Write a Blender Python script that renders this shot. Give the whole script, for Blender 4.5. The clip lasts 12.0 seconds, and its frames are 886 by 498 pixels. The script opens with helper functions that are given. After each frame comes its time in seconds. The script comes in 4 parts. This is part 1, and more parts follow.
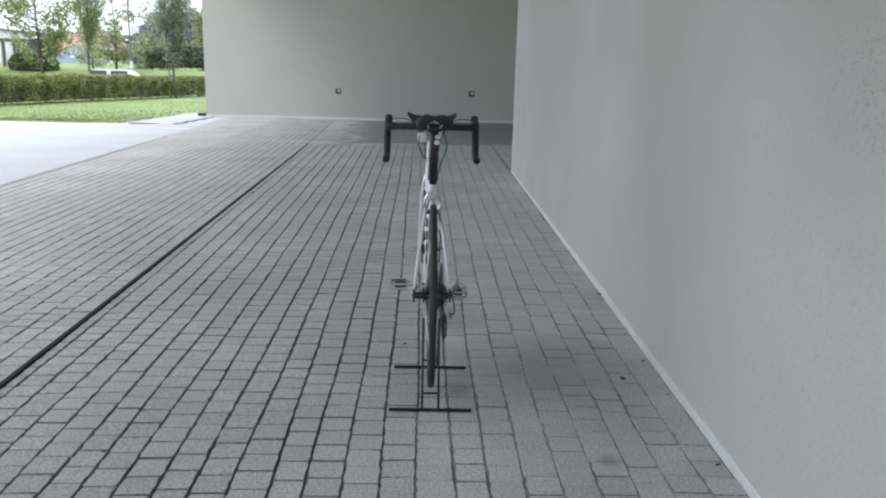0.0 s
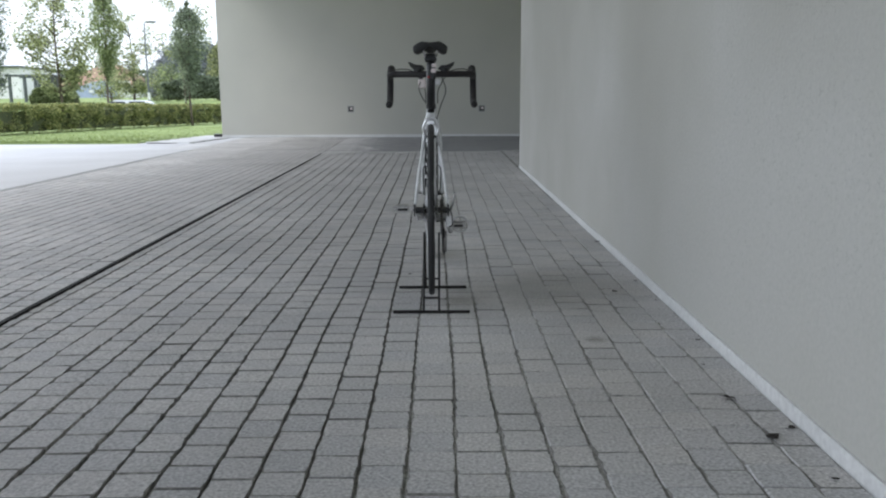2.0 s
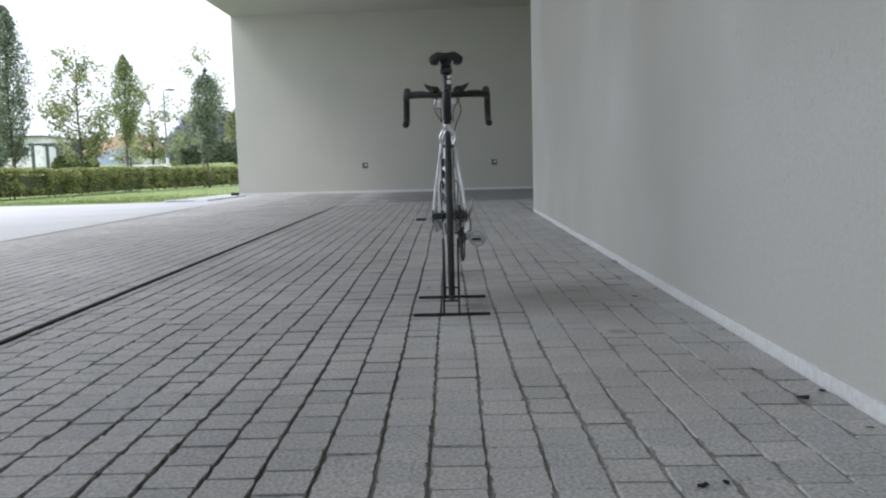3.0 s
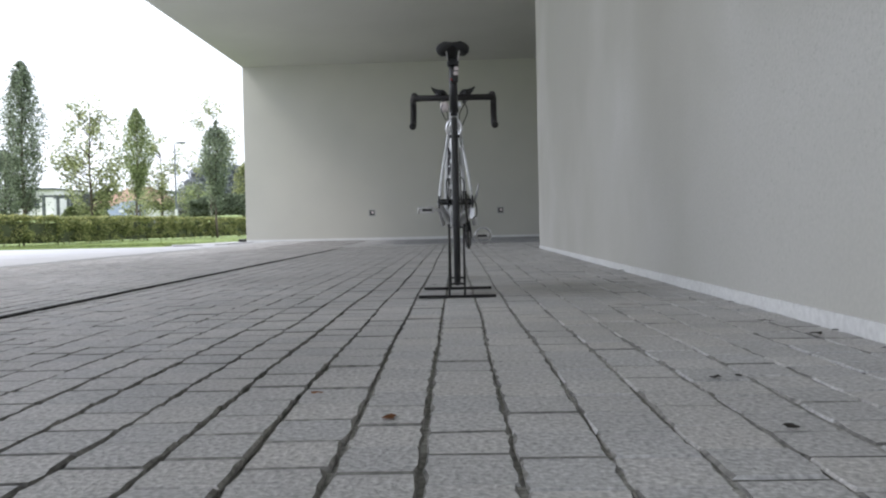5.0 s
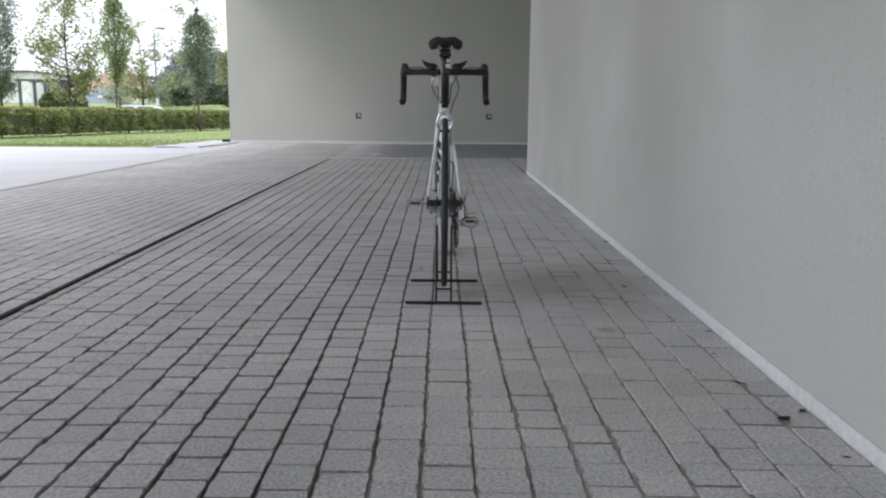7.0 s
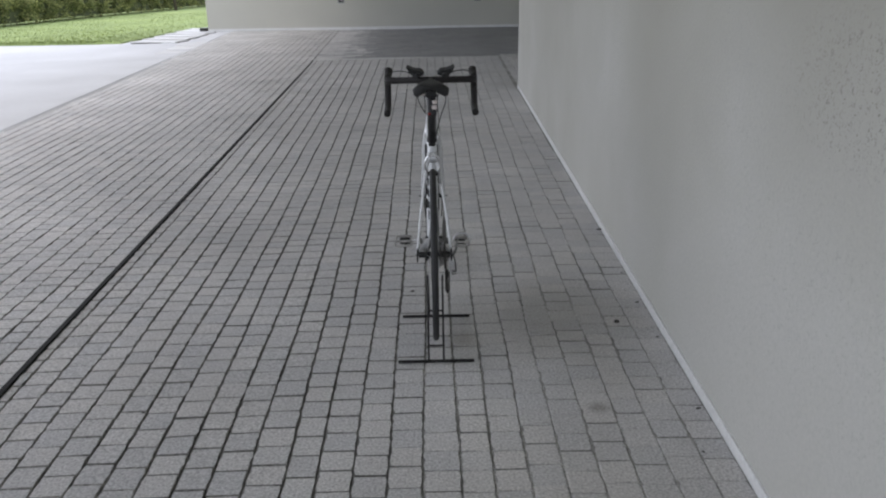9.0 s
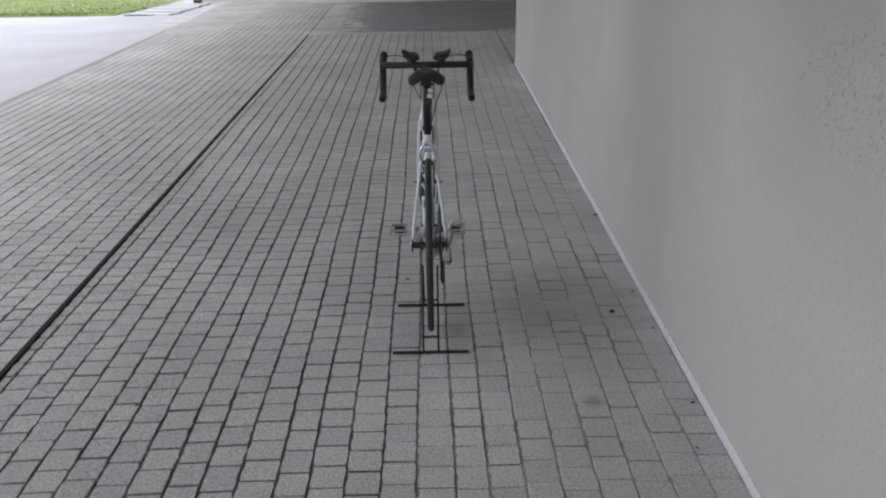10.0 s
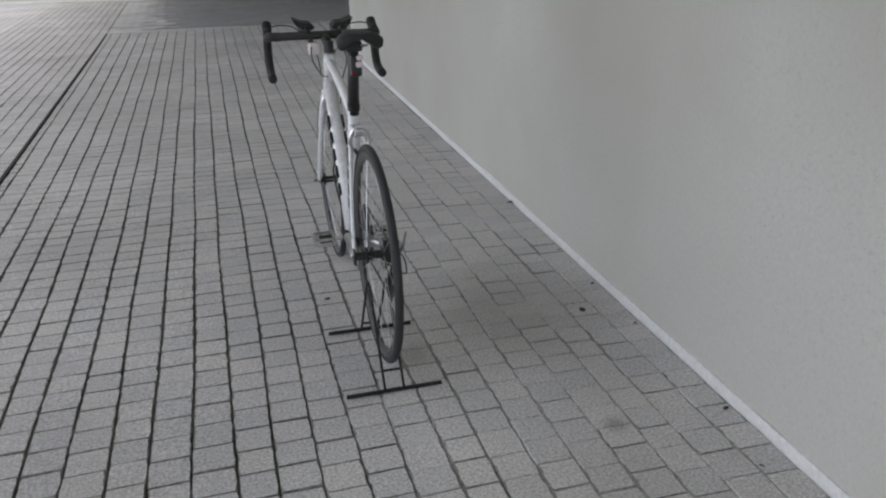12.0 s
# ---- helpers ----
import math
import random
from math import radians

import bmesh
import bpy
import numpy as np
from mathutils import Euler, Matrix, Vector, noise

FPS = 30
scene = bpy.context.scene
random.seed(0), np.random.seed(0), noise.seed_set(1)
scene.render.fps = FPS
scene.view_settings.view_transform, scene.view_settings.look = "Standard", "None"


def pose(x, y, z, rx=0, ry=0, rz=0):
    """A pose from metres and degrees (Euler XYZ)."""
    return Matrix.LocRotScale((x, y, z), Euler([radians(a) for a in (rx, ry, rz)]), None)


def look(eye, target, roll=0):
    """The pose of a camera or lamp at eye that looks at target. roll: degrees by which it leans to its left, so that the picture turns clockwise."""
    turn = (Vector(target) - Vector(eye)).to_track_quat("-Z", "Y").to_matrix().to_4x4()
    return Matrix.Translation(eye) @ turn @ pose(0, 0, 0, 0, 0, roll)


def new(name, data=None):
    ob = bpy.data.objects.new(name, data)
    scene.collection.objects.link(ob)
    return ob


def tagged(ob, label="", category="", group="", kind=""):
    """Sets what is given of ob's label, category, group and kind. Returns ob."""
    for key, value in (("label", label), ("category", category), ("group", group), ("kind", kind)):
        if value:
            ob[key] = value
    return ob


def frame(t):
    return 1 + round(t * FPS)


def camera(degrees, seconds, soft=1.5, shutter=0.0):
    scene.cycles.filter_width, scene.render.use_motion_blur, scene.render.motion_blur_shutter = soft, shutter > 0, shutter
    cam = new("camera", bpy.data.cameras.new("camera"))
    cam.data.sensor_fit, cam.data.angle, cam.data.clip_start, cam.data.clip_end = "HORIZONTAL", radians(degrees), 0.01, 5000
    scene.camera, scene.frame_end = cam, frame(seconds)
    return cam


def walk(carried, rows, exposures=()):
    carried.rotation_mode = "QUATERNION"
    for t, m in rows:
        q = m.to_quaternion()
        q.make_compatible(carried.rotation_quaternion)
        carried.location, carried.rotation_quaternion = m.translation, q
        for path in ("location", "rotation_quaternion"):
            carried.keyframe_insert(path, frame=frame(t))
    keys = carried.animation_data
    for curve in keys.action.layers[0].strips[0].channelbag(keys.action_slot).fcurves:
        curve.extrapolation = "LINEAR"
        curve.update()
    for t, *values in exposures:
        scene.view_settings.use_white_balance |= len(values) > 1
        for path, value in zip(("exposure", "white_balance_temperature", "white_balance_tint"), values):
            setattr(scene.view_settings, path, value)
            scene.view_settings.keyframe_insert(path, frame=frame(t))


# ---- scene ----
cam = camera(60.7, 12.0, soft=2.15)
PATH = [
    (0, (0.04, -2.502, 1.128), (0.036, -0.547, 0.708), 1.3),
    (0.5, (0.088, -2.703, 1.065), (0.076, -0.74, 0.679), 1.3),
    (1, (0.126, -2.815, 0.973), (0.114, -0.854, 0.582), 1.1),
    (1.5, (0.119, -2.77, 0.852), (0.093, -0.813, 0.442), 0.5),
    (2, (0.115, -2.788, 0.746), (0.067, -0.82, 0.395), -0.3),
    (2.5, (0.098, -2.818, 0.641), (0.033, -0.837, 0.373), -0.7),
    (3, (0.096, -2.838, 0.532), (0.011, -0.849, 0.339), -1.5),
    (3.2, (0.09, -2.845, 0.485), (0.002, -0.854, 0.318), -1.6),
    (5, (0.091, -2.845, 0.249), (-0.007, -0.848, 0.205), -1.2),
    (5.5, (0.094, -2.83, 0.263), (0.006, -0.832, 0.208), -0.8),
    (6, (0.09, -2.815, 0.298), (0.017, -0.817, 0.236), 0.4),
    (6.5, (0.086, -2.8, 0.405), (0.026, -0.806, 0.251), 1.2),
    (7, (0.085, -2.833, 0.684), (0.025, -0.861, 0.358), 0.4),
    (7.2, (0.076, -2.876, 0.791), (0.02, -0.907, 0.443), 1.8),
    (8.8, (0.074, -2.623, 1.319), (0.034, -0.724, 0.695), -0.3),
    (9, (0.089, -2.603, 1.385), (0.05, -0.718, 0.718), -1.0),
    (9.5, (0.102, -2.574, 1.423), (0.063, -0.702, 0.719), -0.7),
    (10, (0.094, -2.559, 1.44), (0.064, -0.698, 0.707), -0.7),
    (10.5, (0.082, -2.572, 1.453), (0.112, -0.721, 0.697), 0.1),
    (11, (0.069, -2.441, 1.396), (0.19, -0.592, 0.642), 1.0),
    (11.5, (-0.08, -2.288, 1.288), (0.207, -0.437, 0.59), 0.75),
    (12, (-0.308, -1.949, 1.246), (0.127, -0.142, 0.504), -1.2),
]
walk(cam, [(t, look(eye, target, roll)) for t, eye, target, roll in PATH],
     [(0, 1.06, 6230, 9), (1, 0.83, 6270, 9), (2.5, 0.84, 6350, 11), (5, 0.92, 6480, 13), (7, 0.88, 6480, 14), (9, 0.81, 6480, 14), (10.5, 0.80, 6550, 14), (11.2, 0.82, 6550, 14), (12, 1.0, 6600, 14)])

# ---------------------------------------------------------------- light
world = bpy.data.worlds.new("overcast_sky")
scene.world = world
world.use_nodes = True
wn, wl = world.node_tree.nodes, world.node_tree.links
wn.clear()
w_out = wn.new("ShaderNodeOutputWorld")
w_bg = wn.new("ShaderNodeBackground")
w_sky = wn.new("ShaderNodeTexSky")
w_sky.sky_type, w_sky.sun_disc = "NISHITA", False
w_sky.sun_elevation, w_sky.sun_rotation = radians(48), radians(-70)
w_sky.air_density, w_sky.dust_density = 1.0, 6.0
w_mix = wn.new("ShaderNodeMixRGB")
w_mix.inputs[0].default_value = 0.82          # cloud cover over the clear sky
w_mix.inputs[2].default_value = (8.5, 9.25, 10.4, 1)
wl.new(w_sky.outputs[0], w_mix.inputs[1])
wl.new(w_mix.outputs[0], w_bg.inputs[0])
w_bg.inputs[1].default_value = 0.12
wl.new(w_bg.outputs[0], w_out.inputs[0])

sun_data = bpy.data.lights.new("sun", "SUN")
sun_data.energy, sun_data.angle, sun_data.color = 0.8, radians(25), (1.0, 0.97, 0.93)
sun = new("sun", sun_data)
sun.matrix_world = look((-20, -12, 26), (0, 0, 0))

# ---------------------------------------------------------------- materials


def mat(name, col, rough=0.8, metal=0.0, var=0.18, big=1.5, fine=60.0, fvar=0.12, bump=0.15, dist=0.004, pieces=0.0, islands=0.0, spots=0.0, spot_col=(0.05, 0.05, 0.045), tint=None, coat=0.0, world=False, tone_patches=(), detail=5):
    """A surface with toned patches, grain, fine relief, and changes from piece to piece."""
    m = bpy.data.materials.new(name)
    m.use_nodes = True
    n, l = m.node_tree.nodes, m.node_tree.links
    b = n["Principled BSDF"]
    b.inputs["Roughness"].default_value, b.inputs["Metallic"].default_value = rough, metal
    b.inputs["Coat Weight"].default_value = coat
    tc = n.new("ShaderNodeTexCoord")
    n1 = n.new("ShaderNodeTexNoise")
    n1.inputs["Scale"].default_value, n1.inputs["Detail"].default_value = big, detail
    n2 = n.new("ShaderNodeTexNoise")
    n2.inputs["Scale"].default_value, n2.inputs["Detail"].default_value = fine, 3
    where = n.new("ShaderNodeNewGeometry").outputs["Position"] if world else tc.outputs["Object"]
    for t in (n1, n2):
        l.new(where, t.inputs["Vector"])

    def scaled(src, amount, prev):
        """prev * (1 + amount * (src - 0.5) * 2)"""
        mr = n.new("ShaderNodeMapRange")
        mr.inputs[1].default_value, mr.inputs[2].default_value = 0.25, 0.75
        mr.inputs[3].default_value, mr.inputs[4].default_value = 1 - amount, 1 + amount
        l.new(src, mr.inputs[0])
        if prev is None:
            return mr.outputs[0]
        mu = n.new("ShaderNodeMath")
        mu.operation = "MULTIPLY"
        l.new(prev, mu.inputs[0]), l.new(mr.outputs[0], mu.inputs[1])
        return mu.outputs[0]

    f = scaled(n1.outputs[0], var, None)
    f = scaled(n2.outputs[0], fvar, f)
    rnd = None
    if pieces:
        oi = n.new("ShaderNodeObjectInfo")
        rnd, f = oi.outputs["Random"], scaled(oi.outputs["Random"], pieces, f)
    if islands:
        ge = n.new("ShaderNodeNewGeometry")
        rnd, f = ge.outputs["Random Per Island"], scaled(ge.outputs["Random Per Island"], islands, f)
    base = n.new("ShaderNodeMixRGB")
    base.inputs[1].default_value = (*col, 1)
    base.inputs[2].default_value = (*(tint or col), 1)
    l.new(rnd if rnd is not None else n1.outputs[0], base.inputs[0])
    hs = n.new("ShaderNodeHueSaturation")
    l.new(base.outputs[0], hs.inputs["Color"])
    l.new(f, hs.inputs["Value"])
    colour = hs.outputs[0]
    if spots:
        n3 = n.new("ShaderNodeTexNoise")
        n3.inputs["Scale"].default_value, n3.inputs["Detail"].default_value = 7.0, 6
        l.new(where, n3.inputs["Vector"])
        r3 = n.new("ShaderNodeMapRange")
        r3.inputs[1].default_value, r3.inputs[2].default_value = 0.62, 0.78
        r3.inputs[3].default_value, r3.inputs[4].default_value = 0, spots
        l.new(n3.outputs[0], r3.inputs[0])
        mx = n.new("ShaderNodeMixRGB")
        mx.inputs[2].default_value = (*spot_col, 1)
        l.new(r3.outputs[0], mx.inputs[0]), l.new(colour, mx.inputs[1])
        colour = mx.outputs[0]
    for sx, sy, sr, amount, tone in tone_patches:
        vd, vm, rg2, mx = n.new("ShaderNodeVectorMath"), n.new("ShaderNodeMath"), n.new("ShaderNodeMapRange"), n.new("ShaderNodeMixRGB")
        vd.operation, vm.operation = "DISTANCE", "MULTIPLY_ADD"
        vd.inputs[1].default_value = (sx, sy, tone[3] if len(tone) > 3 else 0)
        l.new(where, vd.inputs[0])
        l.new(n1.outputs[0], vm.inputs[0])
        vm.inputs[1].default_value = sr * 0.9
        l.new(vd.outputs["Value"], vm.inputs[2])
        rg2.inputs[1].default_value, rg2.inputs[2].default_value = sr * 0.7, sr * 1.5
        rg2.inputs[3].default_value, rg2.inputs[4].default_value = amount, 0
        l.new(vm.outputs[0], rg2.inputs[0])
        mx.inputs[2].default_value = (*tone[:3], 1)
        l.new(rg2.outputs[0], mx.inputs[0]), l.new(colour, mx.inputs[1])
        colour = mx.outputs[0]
    l.new(colour, b.inputs["Base Color"])
    if bump:
        bp = n.new("ShaderNodeBump")
        bp.inputs["Strength"].default_value, bp.inputs["Distance"].default_value = bump, dist
        l.new(n2.outputs[0], bp.inputs["Height"]), l.new(bp.outputs[0], b.inputs["Normal"])
    return m


# darker and tinted patches on the blocks: x, y, radius, strength, colour
FLOOR_PATCHES = ((0.566, -0.333, 0.05, 0.55, (0.14, 0.12, 0.10)), (0.10, 0.20, 0.09, 0.35, (0.16, 0.13, 0.10)), (0.48, 0.45, 0.46, 0.42, (0.20, 0.185, 0.15)), (0.70, -0.1, 0.25, 0.2, (0.22, 0.205, 0.17)), (-1.1, 0.2, 0.5, 0.18, (0.25, 0.245, 0.25)), (-0.95, -1.3, 0.7, 0.34, (0.24, 0.235, 0.245)), (0.42, -0.75, 0.65, 0.26, (0.31, 0.285, 0.235)))
M_PAVER = mat("concrete_paver", (0.482, 0.481, 0.482), 0.64, var=0.19, big=0.9, fine=130, fvar=0.42, bump=0.85, dist=0.0035, pieces=0.055, tint=(0.484, 0.472, 0.458), spots=0.25, spot_col=(0.25, 0.245, 0.235), world=True, tone_patches=FLOOR_PATCHES)
M_PAVER_J = mat("concrete_paver_laid", (0.482, 0.481, 0.482), 0.64, var=0.19, big=0.9, fine=130, fvar=0.42, bump=0.85, dist=0.0035, islands=0.055, tint=(0.484, 0.472, 0.458), spots=0.25, spot_col=(0.25, 0.245, 0.235), world=True, tone_patches=FLOOR_PATCHES)
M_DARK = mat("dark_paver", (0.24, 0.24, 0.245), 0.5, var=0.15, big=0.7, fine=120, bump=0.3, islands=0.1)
M_JOINT = mat("joint_sand", (0.095, 0.09, 0.082), 0.95, var=0.5, big=2.2, fine=90, fvar=0.4, bump=0.6, tint=(0.2, 0.195, 0.178))
M_SAND = mat("pale_joint_sand", (0.15, 0.145, 0.13), 0.95, var=0.45, big=3.5, fine=110, fvar=0.45, bump=0.6, tint=(0.43, 0.425, 0.405))
# block edges coloured dark for joint dirt and for the shade in the gaps
M_DIRT_SHADE = mat("dirty_shaded_block_edge", (0.19, 0.185, 0.175), 0.95, var=0.5, big=3, fine=60, fvar=0.5, bump=0.3, tint=(0.27, 0.262, 0.245), world=True)
M_KERB = mat("pale_edging", (0.5, 0.5, 0.48), 0.8, var=0.15, fine=80)
# brown discolouring and painted falloff of light, mostly high on the wall: x, y, radius, strength, colour and height
WALL_STAIN_SHADE = ((0.936, -0.9, 1.25, 0.8, (0.31, 0.302, 0.262, 1.75)), (0.936, 0.9, 1.5, 0.8, (0.315, 0.308, 0.266, 1.75)), (0.936, 4.6, 3.6, 0.7, (0.315, 0.308, 0.27, 2.1)), (0.936, 0.75, 0.5, 0.2, (0.35, 0.345, 0.31, 0.95)), (0.936, 2.2, 0.8, 0.15, (0.35, 0.345, 0.31, 0.75)))
M_WALL = mat("rendered_wall", (0.425, 0.418, 0.366), 0.85, var=0.035, big=0.9, fine=80, fvar=0.05, bump=0.25, dist=0.005, tint=(0.456, 0.456, 0.44), detail=3, tone_patches=WALL_STAIN_SHADE)


WALL_PIT_Y, WALL_PIT_Z = -1.0, 1.17        # the middle of the worst patch


def pitted(m, col, scale, low, high, patch, centre):
    """Small dark pits that gather in loose patches."""
    n, l = m.node_tree.nodes, m.node_tree.links
    b = n["Principled BSDF"]
    tc = n.new("ShaderNodeTexCoord")
    a, c = n.new("ShaderNodeTexNoise"), n.new("ShaderNodeTexNoise")
    a.inputs["Scale"].default_value, a.inputs["Detail"].default_value = scale, 6
    a.inputs["Distortion"].default_value = 1.6
    c.inputs["Scale"].default_value, c.inputs["Detail"].default_value = patch, 2
    ra, rc = n.new("ShaderNodeMapRange"), n.new("ShaderNodeMapRange")
    ra.inputs[1].default_value, ra.inputs[2].default_value = low, high
    rc.inputs[1].default_value, rc.inputs[2].default_value = 0.5, 0.68
    mu, mx = n.new("ShaderNodeMath"), n.new("ShaderNodeMixRGB")
    mu.operation = "MULTIPLY"
    l.new(tc.outputs["Object"], a.inputs["Vector"]), l.new(tc.outputs["Object"], c.inputs["Vector"])
    l.new(a.outputs[0], ra.inputs[0]), l.new(c.outputs[0], rc.inputs[0])
    # one ragged patch round the centre on top of the loose ones
    sp, dy, dz, ds = n.new("ShaderNodeSeparateXYZ"), n.new("ShaderNodeMath"), n.new("ShaderNodeMath"), n.new("ShaderNodeMath")
    l.new(tc.outputs["Object"], sp.inputs[0])
    dy.operation, dz.operation, ds.operation = "MULTIPLY_ADD", "MULTIPLY_ADD", "ADD"
    l.new(sp.outputs[1], dy.inputs[0]), l.new(sp.outputs[2], dz.inputs[0])
    dy.inputs[1].default_value, dy.inputs[2].default_value = 1 / 0.42, -centre[0] / 0.42
    dz.inputs[1].default_value, dz.inputs[2].default_value = 1 / 0.2, -centre[1] / 0.2
    qy, qz = n.new("ShaderNodeMath"), n.new("ShaderNodeMath")
    qy.operation = qz.operation = "MULTIPLY"
    l.new(dy.outputs[0], qy.inputs[0]), l.new(dy.outputs[0], qy.inputs[1])
    l.new(dz.outputs[0], qz.inputs[0]), l.new(dz.outputs[0], qz.inputs[1])
    l.new(qy.outputs[0], ds.inputs[0]), l.new(qz.outputs[0], ds.inputs[1])
    fall = n.new("ShaderNodeMapRange")
    fall.inputs[1].default_value, fall.inputs[2].default_value = 0.1, 1.2
    fall.inputs[3].default_value, fall.inputs[4].default_value = 1.0, 0.0
    l.new(ds.outputs[0], fall.inputs[0])
    add = n.new("ShaderNodeMath")
    add.operation, add.use_clamp = "MULTIPLY_ADD", True
    add.inputs[1].default_value = 0.35
    l.new(rc.outputs[0], add.inputs[0]), l.new(fall.outputs[0], add.inputs[2])
    l.new(ra.outputs[0], mu.inputs[0]), l.new(add.outputs[0], mu.inputs[1])
    l.new(b.inputs["Base Color"].links[0].from_socket, mx.inputs[1])
    mx.inputs[2].default_value = (*col, 1)
    l.new(mu.outputs[0], mx.inputs[0]), l.new(mx.outputs[0], b.inputs["Base Color"])


pitted(M_WALL, (0.23, 0.225, 0.20), 84.0, 0.565, 0.66, 0.9, (WALL_PIT_Y, WALL_PIT_Z))
M_SLAB = mat("pale_slab", (0.56, 0.565, 0.57), 0.75, var=0.1, big=1.2, fine=70, fvar=0.12, bump=0.3, pieces=0.05)
M_WALL_B = mat("rendered_wall_back", (0.46, 0.455, 0.41), 0.85, var=0.05, big=0.7, fine=45, fvar=0.04, bump=0.4, dist=0.006, tint=(0.445, 0.436, 0.385))
M_CEIL = mat("rendered_soffit", (0.46, 0.455, 0.42), 0.85, var=0.06, big=0.5, fine=45, fvar=0.04, bump=0.3)
M_PLINTH = mat("white_base_strip", (0.60, 0.605, 0.60), 0.6, var=0.08, big=3, fine=60, bump=0.2)
M_DRAIN = mat("dark_slot_drain", (0.012, 0.012, 0.012), 0.9, var=0.3, fine=50)
M_ASPH = mat("pale_asphalt", (0.52, 0.53, 0.55), 0.85, var=0.1, big=0.6, fine=90, fvar=0.15, bump=0.4)
M_GRASS = mat("lawn", (0.19, 0.26, 0.088), 0.9, var=0.16, big=0.5, fine=14, fvar=0.2, bump=0.5, dist=0.02, tint=(0.25, 0.31, 0.105))
M_BLADE = mat("grass_blades", (0.20, 0.27, 0.09), 0.8, var=0.15, islands=0.2, bump=0, tint=(0.26, 0.31, 0.1))
M_BOXD = mat("dark_metal_box", (0.03, 0.03, 0.03), 0.5, 0.3)
M_STEEL = mat("brushed_steel", (0.27, 0.27, 0.265), 0.42, 0.9, var=0.1, fine=80, bump=0.05)

M_BLACK = mat("black_paint", (0.012, 0.012, 0.013), 0.45, var=0.2, bump=0.02)
M_TAPE = mat("black_bar_tape", (0.016, 0.014, 0.014), 0.75, var=0.3, big=20, fine=220, bump=0.5, dist=0.001)
M_TYRE = mat("tyre_rubber", (0.02, 0.02, 0.021), 0.7, var=0.25, big=12, fine=200, bump=0.4, dist=0.001)
M_WHITE = mat("white_frame_paint", (0.62, 0.63, 0.64), 0.25, var=0.05, big=10, fine=80, bump=0.0, coat=0.5)
M_GREYP = mat("grey_frame_paint", (0.20, 0.21, 0.22), 0.3, var=0.1, bump=0.0, coat=0.4)
M_ALU = mat("aluminium", (0.62, 0.62, 0.63), 0.28, 1.0, var=0.12, big=15, fine=150, bump=0.04)
M_PEDAL = mat("worn_pedal_metal", (0.46, 0.45, 0.43), 0.4, 0.9, var=0.3, big=40, fine=200, bump=0.2)
M_RIM = mat("dark_rim", (0.10, 0.10, 0.105), 0.35, 0.8, var=0.12, bump=0.02)
M_CHAIN = mat("oiled_chain", (0.09, 0.085, 0.08), 0.45, 0.9, var=0.3, big=40, fine=300, bump=0.4)
M_SADDLE = mat("black_saddle", (0.014, 0.014, 0.014), 0.72, var=0.2, big=14, fine=160, bump=0.25, dist=0.001)
M_LENS = mat("clear_lens", (0.66, 0.58, 0.56), 0.12, var=0.06, big=40, fine=250, bump=0.3)
M_LENSR = mat("red_lens", (0.22, 0.012, 0.012), 0.15, var=0.1, big=40, bump=0.1)
M_STAND = mat("black_stand_steel", (0.016, 0.015, 0.015), 0.5, 0.4, var=0.3, big=10, bump=0.15)

M_BARK = mat("bark", (0.10, 0.08, 0.06), 0.9, var=0.3, big=6, fine=40, bump=0.7, dist=0.02)


def leaf_mat(name, a, b):
    m = mat(name, a, 0.6, var=0.15, big=0.8, fine=8, fvar=0.1, bump=0, islands=0.3, tint=b)
    n, l = m.node_tree.nodes, m.node_tree.links
    b0 = n["Principled BSDF"]
    tr, mx = n.new("ShaderNodeBsdfTranslucent"), n.new("ShaderNodeMixShader")
    l.new(b0.inputs["Base Color"].links[0].from_socket, tr.inputs[0])
    mx.inputs[0].default_value = 0.58
    l.new(b0.outputs[0], mx.inputs[1]), l.new(tr.outputs[0], mx.inputs[2])
    l.new(mx.outputs[0], n["Material Output"].inputs[0])
    return m


M_LEAF_D = leaf_mat("leaf_dark", (0.17, 0.215, 0.15), (0.29, 0.335, 0.235))
M_LEAF_M = leaf_mat("leaf_mid", (0.21, 0.27, 0.125), (0.35, 0.395, 0.2))
M_LEAF_L = leaf_mat("leaf_light", (0.26, 0.31, 0.15), (0.42, 0.435, 0.24))
# bluish leaves of the far trees, with distance haze mixed into the colour
M_LEAF_HAZE = leaf_mat("leaf_haze_blue", (0.24, 0.26, 0.29), (0.33, 0.35, 0.37))
M_HEDGE = leaf_mat("leaf_hedge", (0.2, 0.265, 0.1), (0.4, 0.385, 0.165))
# near-black core gives the shade between the leaves as a colour
M_HEDGE_SHADE = mat("hedge_inner_shade", (0.06, 0.07, 0.03), 0.95, var=0.4, big=3, fine=12)
M_ROOF = mat("clay_roof", (0.40, 0.25, 0.19), 0.85, var=0.2, big=1.2, fine=10)
M_WHITEW = mat("white_facade", (0.72, 0.72, 0.70), 0.85, var=0.08, big=0.4, fine=8)
M_BLUE = mat("blue_panel", (0.36, 0.42, 0.56), 0.5, var=0.15, big=0.8)
M_WOODD = mat("dark_timber", (0.12, 0.135, 0.14), 0.8, var=0.2, big=2, fine=15)
M_GLASS = mat("window_glass", (0.05, 0.06, 0.07), 0.08, var=0.1, bump=0)
M_CAR = mat("silver_car_paint", (0.55, 0.56, 0.57), 0.3, 0.3, var=0.05, bump=0, coat=0.6)
M_LITTER = mat("dead_leaf", (0.05, 0.045, 0.038), 0.9, var=0.3, big=20, fine=90)
